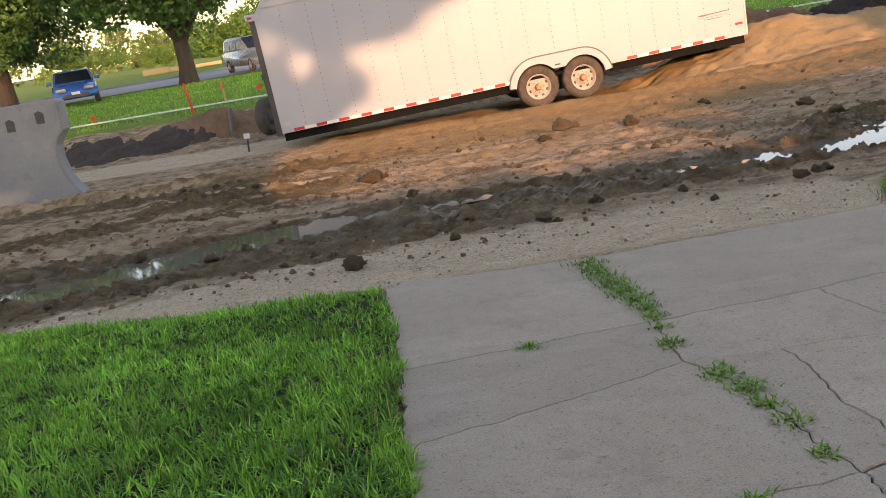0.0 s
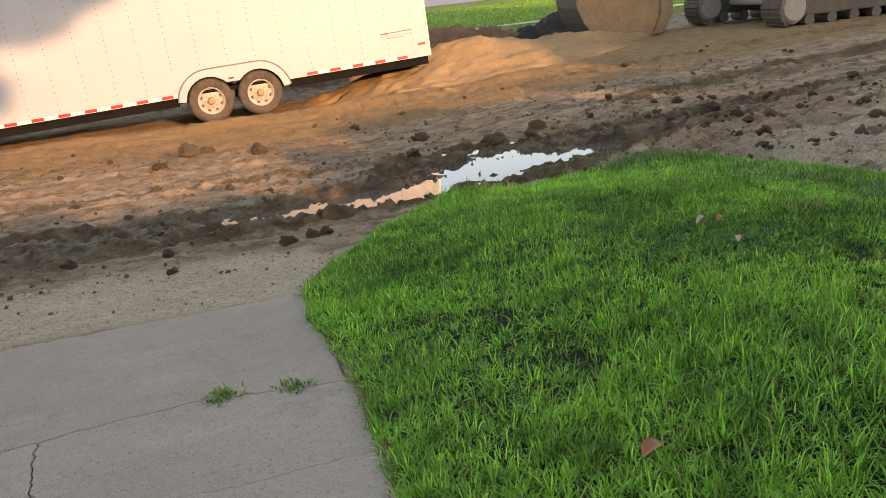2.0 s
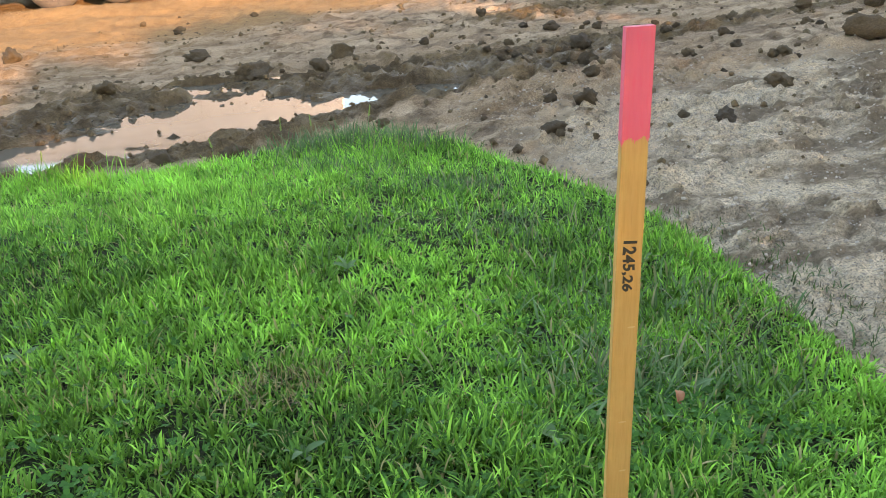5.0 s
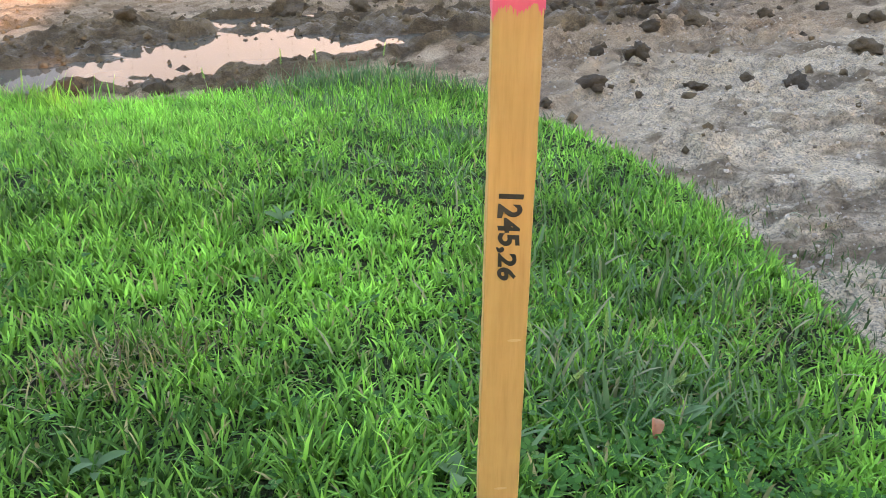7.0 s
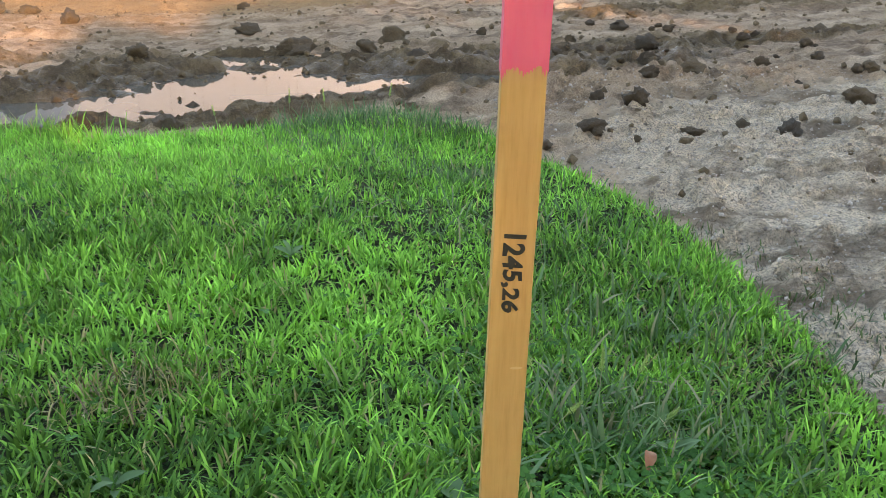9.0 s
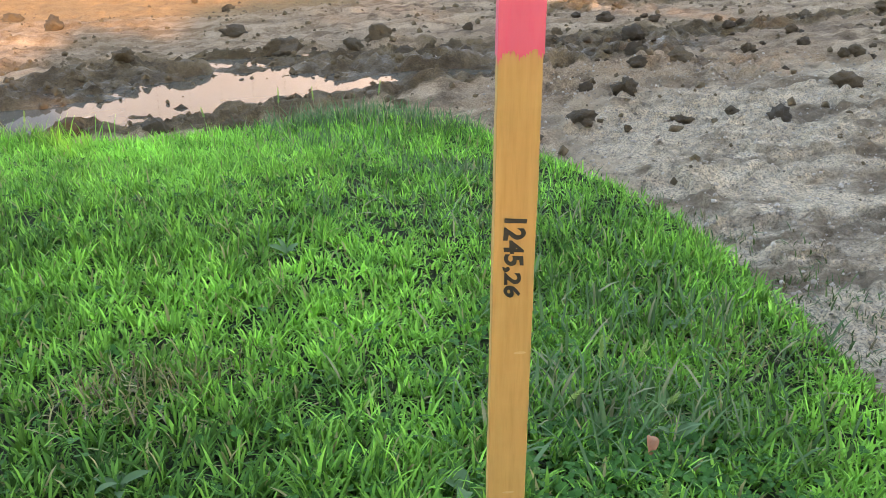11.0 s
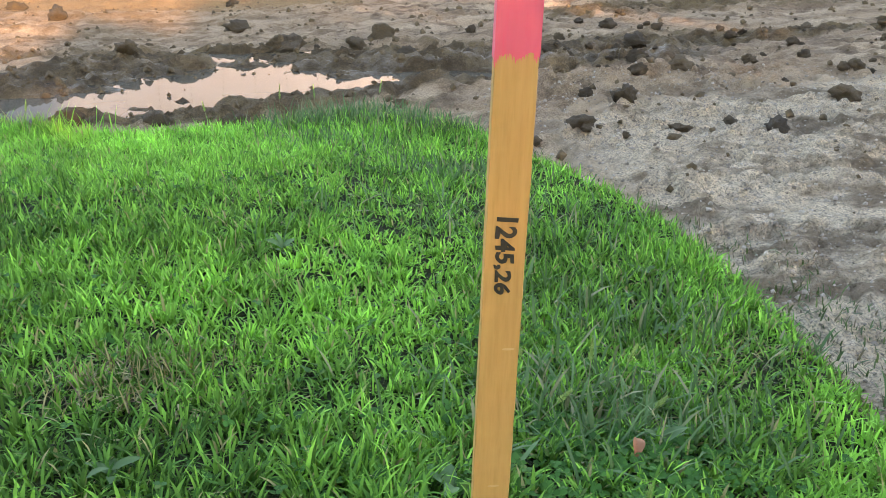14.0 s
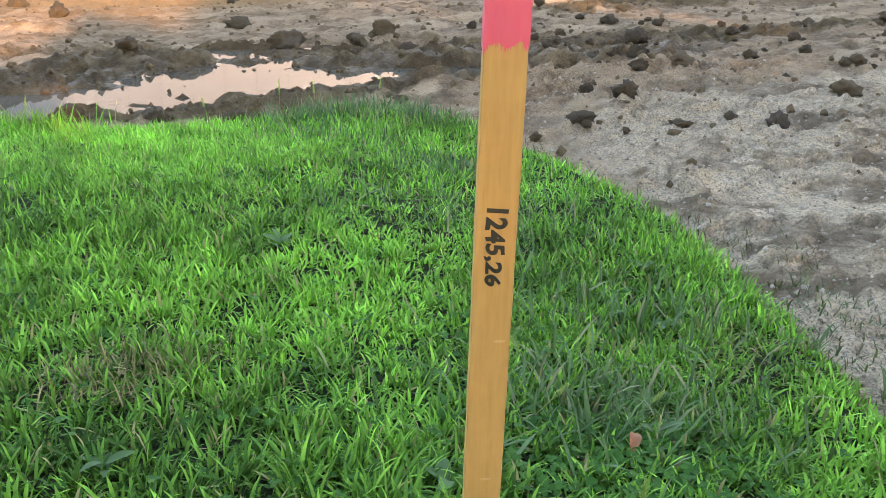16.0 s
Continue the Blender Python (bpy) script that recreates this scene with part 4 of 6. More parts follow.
def make_weed(x, y, count, length, width, seed, label, material=None, up=0.6, lobes=0.0):
    rnd = random.Random(seed)
    root = empty("broadleaf_weed", pose(x, y, gz(x, y)), label, "weed", "weeds in the lawn")
    for i in range(count):
        m = pose(0, 0, rnd.uniform(0.0, 0.02), 0, 0, i * 360 / count + rnd.uniform(-20, 20)) @ pose(0, 0, 0, rnd.uniform(-15, 15), -math.degrees(up) * rnd.uniform(0.5, 1.2), 0)
        bm = bmesh.new()
        leaf_mesh(bm, m, length * rnd.uniform(0.7, 1.15), width * rnd.uniform(0.8, 1.15), lobes=lobes)
        part("leaf", bm, material or WEED, root, "", True)
    return root


make_weed(5.655, 3.90, 4, 0.05, 0.022, 1, "blue-green broad-leaved weed at the foot of the stake", lobes=0.15)
make_weed(6.02, 4.08, 2, 0.05, 0.03, 2, "upright pale green dock leaf in the grass", up=1.1)
make_weed(5.98, 4.05, 3, 0.055, 0.018, 3, "grey-green weed with narrow leaves", up=0.3)
for i, (wx, wy) in enumerate(((4.35, 3.55), (4.75, 3.45), (4.6, 4.45), (5.2, 3.9), (6.2, 4.55), (6.25, 4.9), (5.35, 4.8), (4.1, 2.9), (3.2, 3.3), (-0.6, 2.6), (-0.45, 2.15), (-0.8, 2.3))):
    make_weed(wx, wy, 6, 0.042, 0.015, 20 + i, "small rosette of toothed green weed leaves", lobes=0.2)


def make_seed_head(x, y, tall, lean, az, seed):
    """A grass stalk with a bristly spike."""
    rnd = random.Random(seed)
    root = empty("foxtail_grass", pose(x, y, gz(x, y)), "foxtail grass stalk with a pale green bristly spike", "grass stalk", "foxtails in the lawn")
    tip = Vector((math.cos(az) * math.sin(lean), math.sin(az) * math.sin(lean), math.cos(lean))) * tall
    k = tip * 0.68
    part("stalk", rod(bmesh.new(), (0, 0, -0.01), k, 0.0012, 0.0009, 5), WEED, root)
    bm = bmesh.new()
    axis = (tip - k)
    q = axis.to_track_quat('Z', 'Y')
    for i in range(46):
        f = i / 46
        base = k + axis * f
        d = q @ Vector((math.cos(i * 2.4), math.sin(i * 2.4), 0.9)).normalized()
        rr = 0.0075 * (1.15 - f * 0.75) * rnd.uniform(0.8, 1.2)
        rod(bm, base, base + d * rr, 0.0016, 0.0006, 4)
    part("spike", bm, SEED, root, "bristly seed spike")


for i, (sx, sy, st, sl, sa) in enumerate(((5.93, 4.22, 0.13, 0.25, 1.3), (5.98, 4.25, 0.12, 0.6, 0.6), (5.86, 4.24, 0.13, 0.7, 2.4), (5.90, 3.82, 0.10, 0.15, 0.9), (5.92, 3.74, 0.11, 0.2, 1.2), (5.80, 4.12, 0.10, 0.9, 0.2), (5.99, 4.15, 0.09, 0.9, 0.3), (4.1, 6.7, 0.16, 0.2, 1.0), (5.35, 6.62, 0.18, 0.15, 2.0), (5.6, 6.7, 0.18, 0.2, 0.4), (5.2, 6.55, 0.2, 0.1, 1.4), (4.9, 6.6, 0.14, 0.2, 2.8))):
    make_seed_head(sx, sy, st, sl, sa, 50 + i)


def make_dry_leaf(x, y, length, width, az, material, label, lift=0.02):
    bm = bmesh.new()
    leaf_mesh(bm, Matrix(), length, width, fold=0.6, curl=0.9)
    ob = mesh_ob("fallen_leaf", bm, material, True)
    ob.matrix_world = pose(x, y, gz(x, y) + lift, 12, -18, az)
    return tagged(ob, label, "leaf", "fallen leaves on the lawn")


make_dry_leaf(5.96, 4.03, 0.042, 0.02, 70, DRYLEAF, "curled rust-brown fallen leaf in the clover")
make_dry_leaf(4.59, 4.03, 0.06, 0.032, 30, DRYLEAF, "rust-brown fallen leaf on the grass", 0.045)
make_dry_leaf(4.50, 4.06, 0.075, 0.028, 25, PALELEAF, "pale dry fallen leaf on the grass", 0.045)
make_dry_leaf(4.46, 3.65, 0.05, 0.035, 80, PALELEAF, "pale dry fallen leaf in the clover", 0.045)
make_dry_leaf(3.35, 2.35, 0.07, 0.045, 10, DRYLEAF, "brown fallen leaf on the grass by the driveway", 0.04)
make_dry_leaf(4.75, 3.0, 0.07, 0.03, 160, PALELEAF, "pale dry fallen leaf on the grass", 0.05)


def make_tuft(x, y, r, count, length, seed, z=None):
    """A tuft of grass out of a joint."""
    rng = np.random.default_rng(seed)
    base = np.stack([rng.normal(0, r, count), rng.normal(0, r * 1.2, count)], -1)
    rnd = random.Random(seed)
    bm = bmesh.new()
    for bx, by in base:
        a, t, ln = rnd.uniform(0, 6.28), rnd.uniform(0.3, 1.3), length * rnd.uniform(0.5, 1.2)
        d = Vector((math.cos(a) * math.sin(t), math.sin(a) * math.sin(t), math.cos(t)))
        e = Vector((math.cos(a), math.sin(a), -0.25))
        s = Vector((-math.sin(a), math.cos(a), 0)) * 0.0034
        p0 = Vector((bx, by, -0.012))
        p1 = p0 + d * ln * 0.55
        p2 = p1 + (d + e).normalized() * ln * 0.45
        v = [bm.verts.new(q) for q in (p0 - s, p0 + s, p1 + s, p1 - s, p2)]
        bm.faces.new(v[:4])
        bm.faces.new((v[3], v[2], v[4]))
    ob = mesh_ob("grass_tuft", bm, TUFT)
    ob.location = (x, y, drive_z(y) if z is None else z)
    return tagged(ob, "small tuft of weedy grass growing from a driveway joint", "grass tuft", "tufts in the driveway joints")


tufts = [(0.80, 4.66, 0.06, 150), (0.80, 4.50, 0.045, 150), (0.81, 4.34, 0.05, 170), (0.83, 4.17, 0.05, 190), (0.84, 4.02, 0.05, 190), (0.86, 3.86, 0.045, 170), (0.87, 3.70, 0.035, 110), (0.87, 3.56, 0.03, 80),
         (0.85, 3.40, 0.025, 50), (0.83, 3.18, 0.03, 70), (0.90, 2.79, 0.04, 150), (0.94, 2.63, 0.035, 140), (0.94, 2.50, 0.025, 80), (0.97, 2.34, 0.03, 100), (1.20, 2.02, 0.05, 170),
         (0.68, 1.93, 0.03, 70), (0.30, 3.43, 0.03, 70), (2.25, 3.66, 0.04, 110), (2.52, 3.62, 0.035, 80), (0.95, 2.12, 0.02, 40)]
for i, (tx, ty, tr, tn) in enumerate(tufts):
    make_tuft(tx, ty, tr * 0.85, int(tn * 2.2), 0.05, 100 + i)


# ---- clods ----
def clod_mesh(seed):
    bm = bmesh.new()
    bmesh.ops.create_icosphere(bm, subdivisions=3, radius=1.0)
    o = Vector((seed * 7.3, seed * 3.1, 0))
    for v in bm.verts:
        n = v.co.normalized()
        d = 1 + 0.5 * noise.noise(n * 1.2 + o) + 0.34 * noise.noise(n * 2.9 + o) + 0.26 * noise.noise(n * 6.5 + o) + 0.16 * noise.noise(n * 14 + o)
        v.co = n * d
        v.co.z *= 0.72
    me = bpy.data.meshes.new("mud_clod")
    bm.to_mesh(me)
    bm.free()
    me.materials.append(CLOD)
    me.polygons.foreach_set("use_smooth", [True] * len(me.polygons))
    return me


clods = [clod_mesh(s) for s in range(7)]


def make_clod(x, y, r, i, label="crumbly dark brown clod of earth lying on the dirt"):
    rnd = random.Random(i)
    ob = new("mud_clod", clods[i % 7])
    ob.matrix_world = pose(x, y, gz(x, y) + r * 0.35, rnd.uniform(-15, 15), rnd.uniform(-15, 15), rnd.uniform(0, 360)) @ Matrix.Diagonal((r, r * rnd.uniform(0.7, 1.1), r * rnd.uniform(0.75, 1.1), 1))
    return tagged(ob, label, "clod", "clods on the dirt")


known = [(-0.72, 10.36, 0.13), (0.77, 6.17, 0.07), (0.84, 6.02, 0.035), (2.88, 6.33, 0.05), (2.70, 6.22, 0.06), (2.98, 6.40, 0.04), (6.46, 6.46, 0.06), (6.24, 6.28, 0.028), (6.88, 6.39, 0.042), (6.69, 6.44, 0.026), (6.62, 6.30, 0.02), (6.47, 6.36, 0.022),
         (7.29, 6.36, 0.066), (7.85, 6.85, 0.06), (7.14, 6.49, 0.025), (6.80, 6.92, 0.07), (4.59, 7.60, 0.06), (5.11, 7.62, 0.055), (7.15, 7.9, 0.06), (7.05, 7.55, 0.05), (6.85, 7.85, 0.05), (7.3, 7.6, 0.07),
         (5.06, 8.99, 0.10), (5.72, 9.51, 0.10), (4.56, 10.26, 0.10), (6.19, 8.78, 0.06), (7.4, 8.72, 0.08), (8.9, 7.6, 0.13), (7.43, 9.54, 0.07), (4.1, 8.55, 0.07), (5.0, 9.0, 0.08), (1.9, 11.9, 0.13), (2.1, 12.3, 0.08), (2.75, 11.5, 0.10), (1.55, 11.3, 0.07),
         (4.3, 7.72, 0.035), (4.95, 7.78, 0.03), (1.25, 6.6, 0.05), (1.9, 6.5, 0.05), (0.1, 6.0, 0.04), (-0.6, 5.6, 0.07), (4.2, 6.98, 0.06), (4.6, 6.95, 0.07), (4.95, 6.98, 0.06), (5.25, 7.1, 0.03)]
for i, (cx, cy, cr) in enumerate(known):
    make_clod(cx, cy, cr, i)
rnd_k = random.Random(23)
count = 0
while count < 170:
    cx, cy = rnd_k.uniform(-6, 11), rnd_k.uniform(5.9, 14.5)
    mm = float(mud_and_shade(np.array([cx]), np.array([cy]))[0])
    if float(lawn_right(np.array([cx]), np.array([cy]))[0]) > -0.15 or rnd_k.random() > 0.25 + mm or (6.0 < cx < 8.4 and cy < 7.3):
        continue
    make_clod(cx, cy, rnd_k.choice((0.018, 0.022, 0.026, 0.03, 0.035, 0.045, 0.06)), 100 + count)
    count += 1


count = 0
while count < 90:
    cx, cy = rnd_k.gauss(7.6, 1.1), rnd_k.gauss(8.3, 1.1)
    if float(lawn_right(np.array([cx]), np.array([cy]))[0]) > -0.2 or cy > 11 or cy < 6.9 or float(pool_right(np.array([cx]), np.array([cy]))[0]) > 0.3:
        continue
    make_clod(cx, cy, rnd_k.choice((0.012, 0.015, 0.018, 0.022, 0.028, 0.04)), 400 + count)
    count += 1


def make_crumbs():
    """Fine crumbs and pebbles, too many to count."""
    rng = np.random.default_rng(29)
    for name, material, n, x0, x1, y0, y1, r, label, keep in (
            ("crumbs", CLOD, 17000, -5, 10, 5.4, 13, 0.010, "fine dark crumbs of earth over the dirt", lambda x, y: 0.15 + mud_and_shade(x, y)),
            ("pebbles", STONE, 20000, 5.6, 9.2, 3.4, 7.6, 0.0033, "loose pale grey gravel", lambda x, y: 0.8 * step(x, 6.0, 6.6) + 0.5 * step(3.2 - x, 0, 0.3)),
            ("pebbles", STONE, 2200, -1.5, 3.2, 5.0, 6.3, 0.0045, "loose pale grey gravel", lambda x, y: 0.6 + 0 * x)):
        x, y = rng.uniform(x0, x1, n), rng.uniform(y0, y1, n)
        ok = (lawn_right(x, y) < -0.03) & (lawn_left(x, y) < -0.03) & (rng.uniform(0, 1, n) < keep(x, y))
        x, y = x[ok], y[ok]
        n = len(x)
        s = r * rng.lognormal(0, 0.55, n).clip(0.4, 3)
        z = ground_height(x, y) + s * 0.2
        base = np.array([(1, 0, -.3), (-.5, .85, -.3), (-.5, -.85, -.3), (.5, .8, .5), (-1, 0, .5), (.5, -.8, .5), (0, 0, 1)])
        V = base[None] * s[:, None, None] * rng.uniform(0.6, 1.3, (n, 7, 3))
        a = rng.uniform(0, 6.28, n)
        c, q = np.cos(a)[:, None], np.sin(a)[:, None]
        V = np.stack([V[:, :, 0] * c - V[:, :, 1] * q + x[:, None], V[:, :, 0] * q + V[:, :, 1] * c + y[:, None], V[:, :, 2] + z[:, None]], -1)
        f = np.array([(0, 3, 5), (0, 1, 3), (1, 4, 3), (1, 2, 4), (2, 5, 4), (2, 0, 5), (3, 4, 6), (4, 5, 6), (5, 3, 6)])
        me = np_mesh(name, V.reshape(-1, 3), (np.arange(n)[:, None, None] * 7 + f[None]).reshape(-1, 3), material)
        tagged(new(name, me), label, "gravel" if name == "pebbles" else "earth crumbs", kind="stuff")


make_crumbs()


# ---- survey stake ----
def make_stake():
    base, top = Vector((5.6525, 3.612, -0.02)), Vector((5.667, 3.632, 0.755))
    zax = (top - base).normalized()
    yaw = radians(1.5)
    xax = Vector((math.cos(yaw), math.sin(yaw), 0))
    yax = zax.cross(xax).normalized()
    xax = yax.cross(zax)
    m = Matrix((xax, yax, zax)).transposed().to_4x4()
    m.translation = base
    root = empty("survey_stake", m, "wooden survey stake with a pink painted top, driven into the lawn", "survey stake")
    W, T, H, P = 0.0365, 0.0095, (top - base).length, 0.137
    rnd = random.Random(8)
    bm = bmesh.new()
    # slightly wavy sawn lath
    n = 40
    rings = []
    for i in range(n + 1):
        z = -0.1 + (H + 0.1) * i / n
        k = 1 if z > 0 else 0.35 + 0.65 * (z + 0.1) / 0.1
        e = [rnd.uniform(-0.00035, 0.00035) for _ in range(4)]
        b = 0.0008
        w, t = W / 2 * k, T / 2
        rings.append([bm.verts.new(p) for p in ((-w + b + e[0], -t, z), (w - b + e[1], -t, z), (w + e[1], -t + b, z), (w + e[2], t - b, z), (w - b + e[2], t, z), (-w + b + e[3], t, z), (-w + e[3], t - b, z), (-w + e[0], -t + b, z))])
    for a, c in zip(rings, rings[1:]):
        for j in range(8):
            bm.faces.new((a[j], a[(j + 1) % 8], c[(j + 1) % 8], c[j]))
    bm.faces.new(rings[0][::-1])
    bm.faces.new(rings[-1])
    part("lath", bm, WOOD, root, "sawn honey-coloured lath")
    # painted end: a thin skin with a ragged lower edge
    bm = bmesh.new()
    s = 0.0005
    cols = 56
    low = []
    peri = [(-W / 2 - s, T / 2 + s), (-W / 2 - s, -T / 2 - s), (W / 2 + s, -T / 2 - s), (W / 2 + s, T / 2 + s)]
    line_pts = []
    for (ax, ay), (bx, by) in zip(peri, peri[1:] + peri[:1]):
        k = cols if abs(bx - ax) > 0.01 else 8
        line_pts += [(ax + (bx - ax) * i / k, ay + (by - ay) * i / k) for i in range(k)]
    up = []
    for i, (x, y) in enumerate(line_pts):
        drip = rnd.choice((0, 0.001, 0.003, 0.006, 0.009)) * rnd.random() + 0.0025 * math.sin(i * 0.21)
        low.append(bm.verts.new((x, y, H - P - drip)))
        up.append(bm.verts.new((x, y, H + s)))
    k = len(low)
    for i in range(k):
        bm.faces.new((low[i], low[(i + 1) % k], up[(i + 1) % k], up[i]))
    bm.faces.new(up)
    bmesh.ops.recalc_face_normals(bm, faces=list(bm.faces))
    part("painted_top", bm, PINK, root, "fluorescent pink paint with a ragged brushed edge")
    # knots
    for kx, kz in ((0.008, 0.372), (0.006, 0.135), (0.002, 0.22)):
        bm = bmesh.new()
        bmesh.ops.create_circle(bm, cap_ends=True, segments=9, radius=0.004, matrix=Matrix.Translation((kx, -T / 2 - 0.0003, kz)) @ pose(0, 0, 0, 90, 0, 0) @ Matrix.Diagonal((1.5, 0.35, 1, 1)))
        part("knot", bm, LATH, root, "pale nick in the wood")
    # handwriting, reading downwards
    cu = bpy.data.curves.new("writing", 'FONT')
    cu.body = "1245,26"
    cu.size, cu.shear, cu.space_character, cu.extrude, cu.offset = 0.0235, 0.08, 1.02, 0.0002, 0.0008
    cu.align_x, cu.align_y = 'LEFT', 'CENTER'
    tmp = bpy.data.objects.new("writing", cu)
    scene.collection.objects.link(tmp)
    me = bpy.data.meshes.new_from_object(tmp.evaluated_get(bpy.context.evaluated_depsgraph_get()))
    bpy.data.objects.remove(tmp)
    bpy.data.curves.remove(cu)
    me.materials.clear()
    me.materials.append(INK)
    for v in me.vertices:
        v.co.y *= 1.12 - 4.6 * v.co.x
        v.co.y += 0.0007 * math.sin(v.co.x * 170) + 0.0004 * math.sin(v.co.x * 420)
    ob = new("writing", me)
    ob.parent = root
    ob.matrix_local = Matrix.Translation((-0.0015, -T / 2 - 0.0006, 0.505)) @ pose(0, 0, 0, 90, 0, 0) @ pose(0, 0, 0, 0, 0, -90)
    tagged(ob, "black marker figures written down the face")


make_stake()


# ---- white cargo trailer ----
def make_wheel(parent, x, y, z, r=0.385, w=0.23, detailed=True, face=None):
    wheel = new("wheel")
    wheel.parent = parent
    wheel.location = (x, y, z)
    h = w / 2
    tyre = part("tyre", lathe(bmesh.new(), [(r * 0.58, -h * 0.85), (r * 0.62, -h), (r * 0.86, -h * 1.02), (r * 0.96, -h * 0.86), (r, -h * 0.6), (r, h * 0.6), (r * 0.96, h * 0.86), (r * 0.86, h * 1.02), (r * 0.58, h)], 40), RUBBER, wheel, "dusty black tyre", True)
    rim = part("rim", lathe(bmesh.new(), [(r * 0.60, -h * 0.98), (r * 0.575, -h * 1.0), (r * 0.55, -h * 0.8), (r * 0.50, -h * 0.45), (r * 0.42, -h * 0.42), (r * 0.36, -h * 0.62), (r * 0.22, -h * 0.66), (0.001, -h * 0.66)], 40), face or RIM, wheel, "steel rim", True)
    if detailed:
        part("hub", lathe(bmesh.new(), [(r * 0.17, -h * 0.64), (r * 0.16, -h * 1.15), (r * 0.12, -h * 1.25), (0.001, -h * 1.25)], 20), HUB, wheel, "rusty hub cap")
        nut = rod(bmesh.new(), (0, 0, 0), (0, -0.03, 0), 0.014, 0.012, 6)
        me = bpy.data.meshes.new("lug_nut")
        nut.to_mesh(me)
        nut.free()
        me.materials.append(HUB)
        # dark plate on the rim, coloured for the shade in a vent hole
        slot = boxed(-0.018, 0.018, -0.002, 0.002, -0.026, 0.026, 0.001)
        ms = bpy.data.meshes.new("vent_hole_shade")
        slot.to_mesh(ms)
        slot.free()
        ms.materials.append(DARKTRIM)
        for i in range(8):
            a = i * math.pi / 4
            o = new("lug_nut", me)
            o.parent = wheel
            o.location = (r * 0.27 * math.cos(a), -h * 0.62, r * 0.27 * math.sin(a))
            s = new("vent_hole_shade", ms)
            s.parent = wheel
            s.matrix_local = Matrix.Translation((r * 0.445 * math.cos(a + 0.39), -h * 0.455, r * 0.445 * math.sin(a + 0.39))) @ pose(0, 0, 0, 0, -math.degrees(a + 0.39), 0)
    return wheel


def make_trailer():
    L, D, H = 8.72, 2.45, 2.36
    m = pose(-2.52, 15.84, -0.42, 0, -2.43, 2.76)
    root = empty("cargo_trailer", m, "white enclosed tandem-axle cargo trailer parked on the dirt, partly sunlit", "trailer")
    wheels = (4.75, 5.60)
    # side wall with the wheel opening
    R = 0.47
    zc = -0.14
    arc = []
    a0 = math.asin(-zc / R)
    for i in range(9):
        a = math.pi - a0 - (math.pi / 2 - a0) * i / 8
        arc.append((wheels[0] + R * math.cos(a), zc + R * math.sin(a)))
    for i in range(9):
        a = math.pi / 2 - (math.pi / 2 - a0) * i / 8
        arc.append((wheels[1] + R * math.cos(a), zc + R * math.sin(a)))
    c = 0.16
    outline = [(0, 0)] + arc + [(L, 0), (L, H - 0.05), (c, H - 0.05), (0, H - 0.05 - 1.3 * c)]
    part("side_wall", prism(bmesh.new(), outline, 0, 0.04), WHITE, root, "white riveted aluminium side")
    part("side_wall", prism(bmesh.new(), outline, D - 0.04, D), WHITE, root)
    part("end_wall", boxed(0.004, 0.05, 0.045, D - 0.045, 0.004, H - 0.28), WHITE, root)
    part("end_wall", boxed(L - 0.05, L - 0.004, 0.045, D - 0.045, 0.004, H - 0.06), WHITE, root)
    part("roof", boxed(c, L + 0.01, -0.01, D + 0.01, H - 0.048, H, 0.02), WHITE, root)
    part("floor", boxed(0.06, L - 0.06, 0.05, D - 0.05, 0.0, 0.05), UNDERSHADE, root)
    bm = boxed(wheels[0] - R, wheels[1] + R, 0.42, 0.46, -0.1, 0.4)
    box(bm, wheels[0] - R - 0.03, wheels[1] + R + 0.03, 0.045, 0.46, 0.36, 0.4)
    part("wheel_well", bm, DARKTRIM, root, "dark wheel well")
    # chassis rails and axles
    for y in (0.25, D - 0.3):
        part("chassis_rail", boxed(0.05, L - 0.05, y, y + 0.06, -0.13, -0.004, 0.005), DARKTRIM, root)
    # black strips put in for the shaded gap below the walls
    for x0, x1 in ((0.02, wheels[0] - R - 0.06), (wheels[1] + R + 0.06, L - 0.02)):
        part("shade_strip", boxed(x0, x1, 0.06, 0.12, -0.15, -0.004, 0.005), UNDERSHADE, root, "black strip for the shade under the trailer")
    for w in wheels:
        part("axle", rod(bmesh.new(), (w, 0.2, -0.14), (w, D - 0.2, -0.14), 0.04, 0.04, 10), DARKTRIM, root)
        make_wheel(root, w, 0.125, -0.14)
        make_wheel(root, w, D - 0.125, -0.14, detailed=False)
    # bottom and top rails, corner posts
    part("bottom_rail", boxed(0.0, wheels[0] - R - 0.02, -0.022, -0.002, 0.0, 0.075, 0.004), WHITE, root)
    part("bottom_rail", boxed(wheels[1] + R + 0.02, L, -0.022, -0.002, 0.0, 0.075, 0.004), WHITE, root)
    part("top_rail", boxed(c, L, -0.02, -0.002, H - 0.16, H - 0.052, 0.005), WHITE, root)
    part("corner_post", boxed(-0.10, -0.002, -0.004, 0.10, -0.03, H - 0.3, 0.01), DARKTRIM, root, "dull grey rear corner post")
    part("corner_post", boxed(-0.10, 0.0, D - 0.10, D, -0.03, H - 0.3, 0.01), ALU, root)
    part("corner_post", boxed(L + 0.002, L + 0.03, -0.015, 0.06, 0.0, H - 0.06, 0.006), ALU, root, "aluminium front corner")
    part("rear_header", boxed(-0.16, 0.10, -0.012, D + 0.012, H - 0.34, H - 0.22, 0.02), WHITE, root, "white rear header with marker lamps")
    part("rear_door", boxed(-0.055, -0.01, 0.11, D - 0.11, 0.02, H - 0.36, 0.01), WHITE, root)
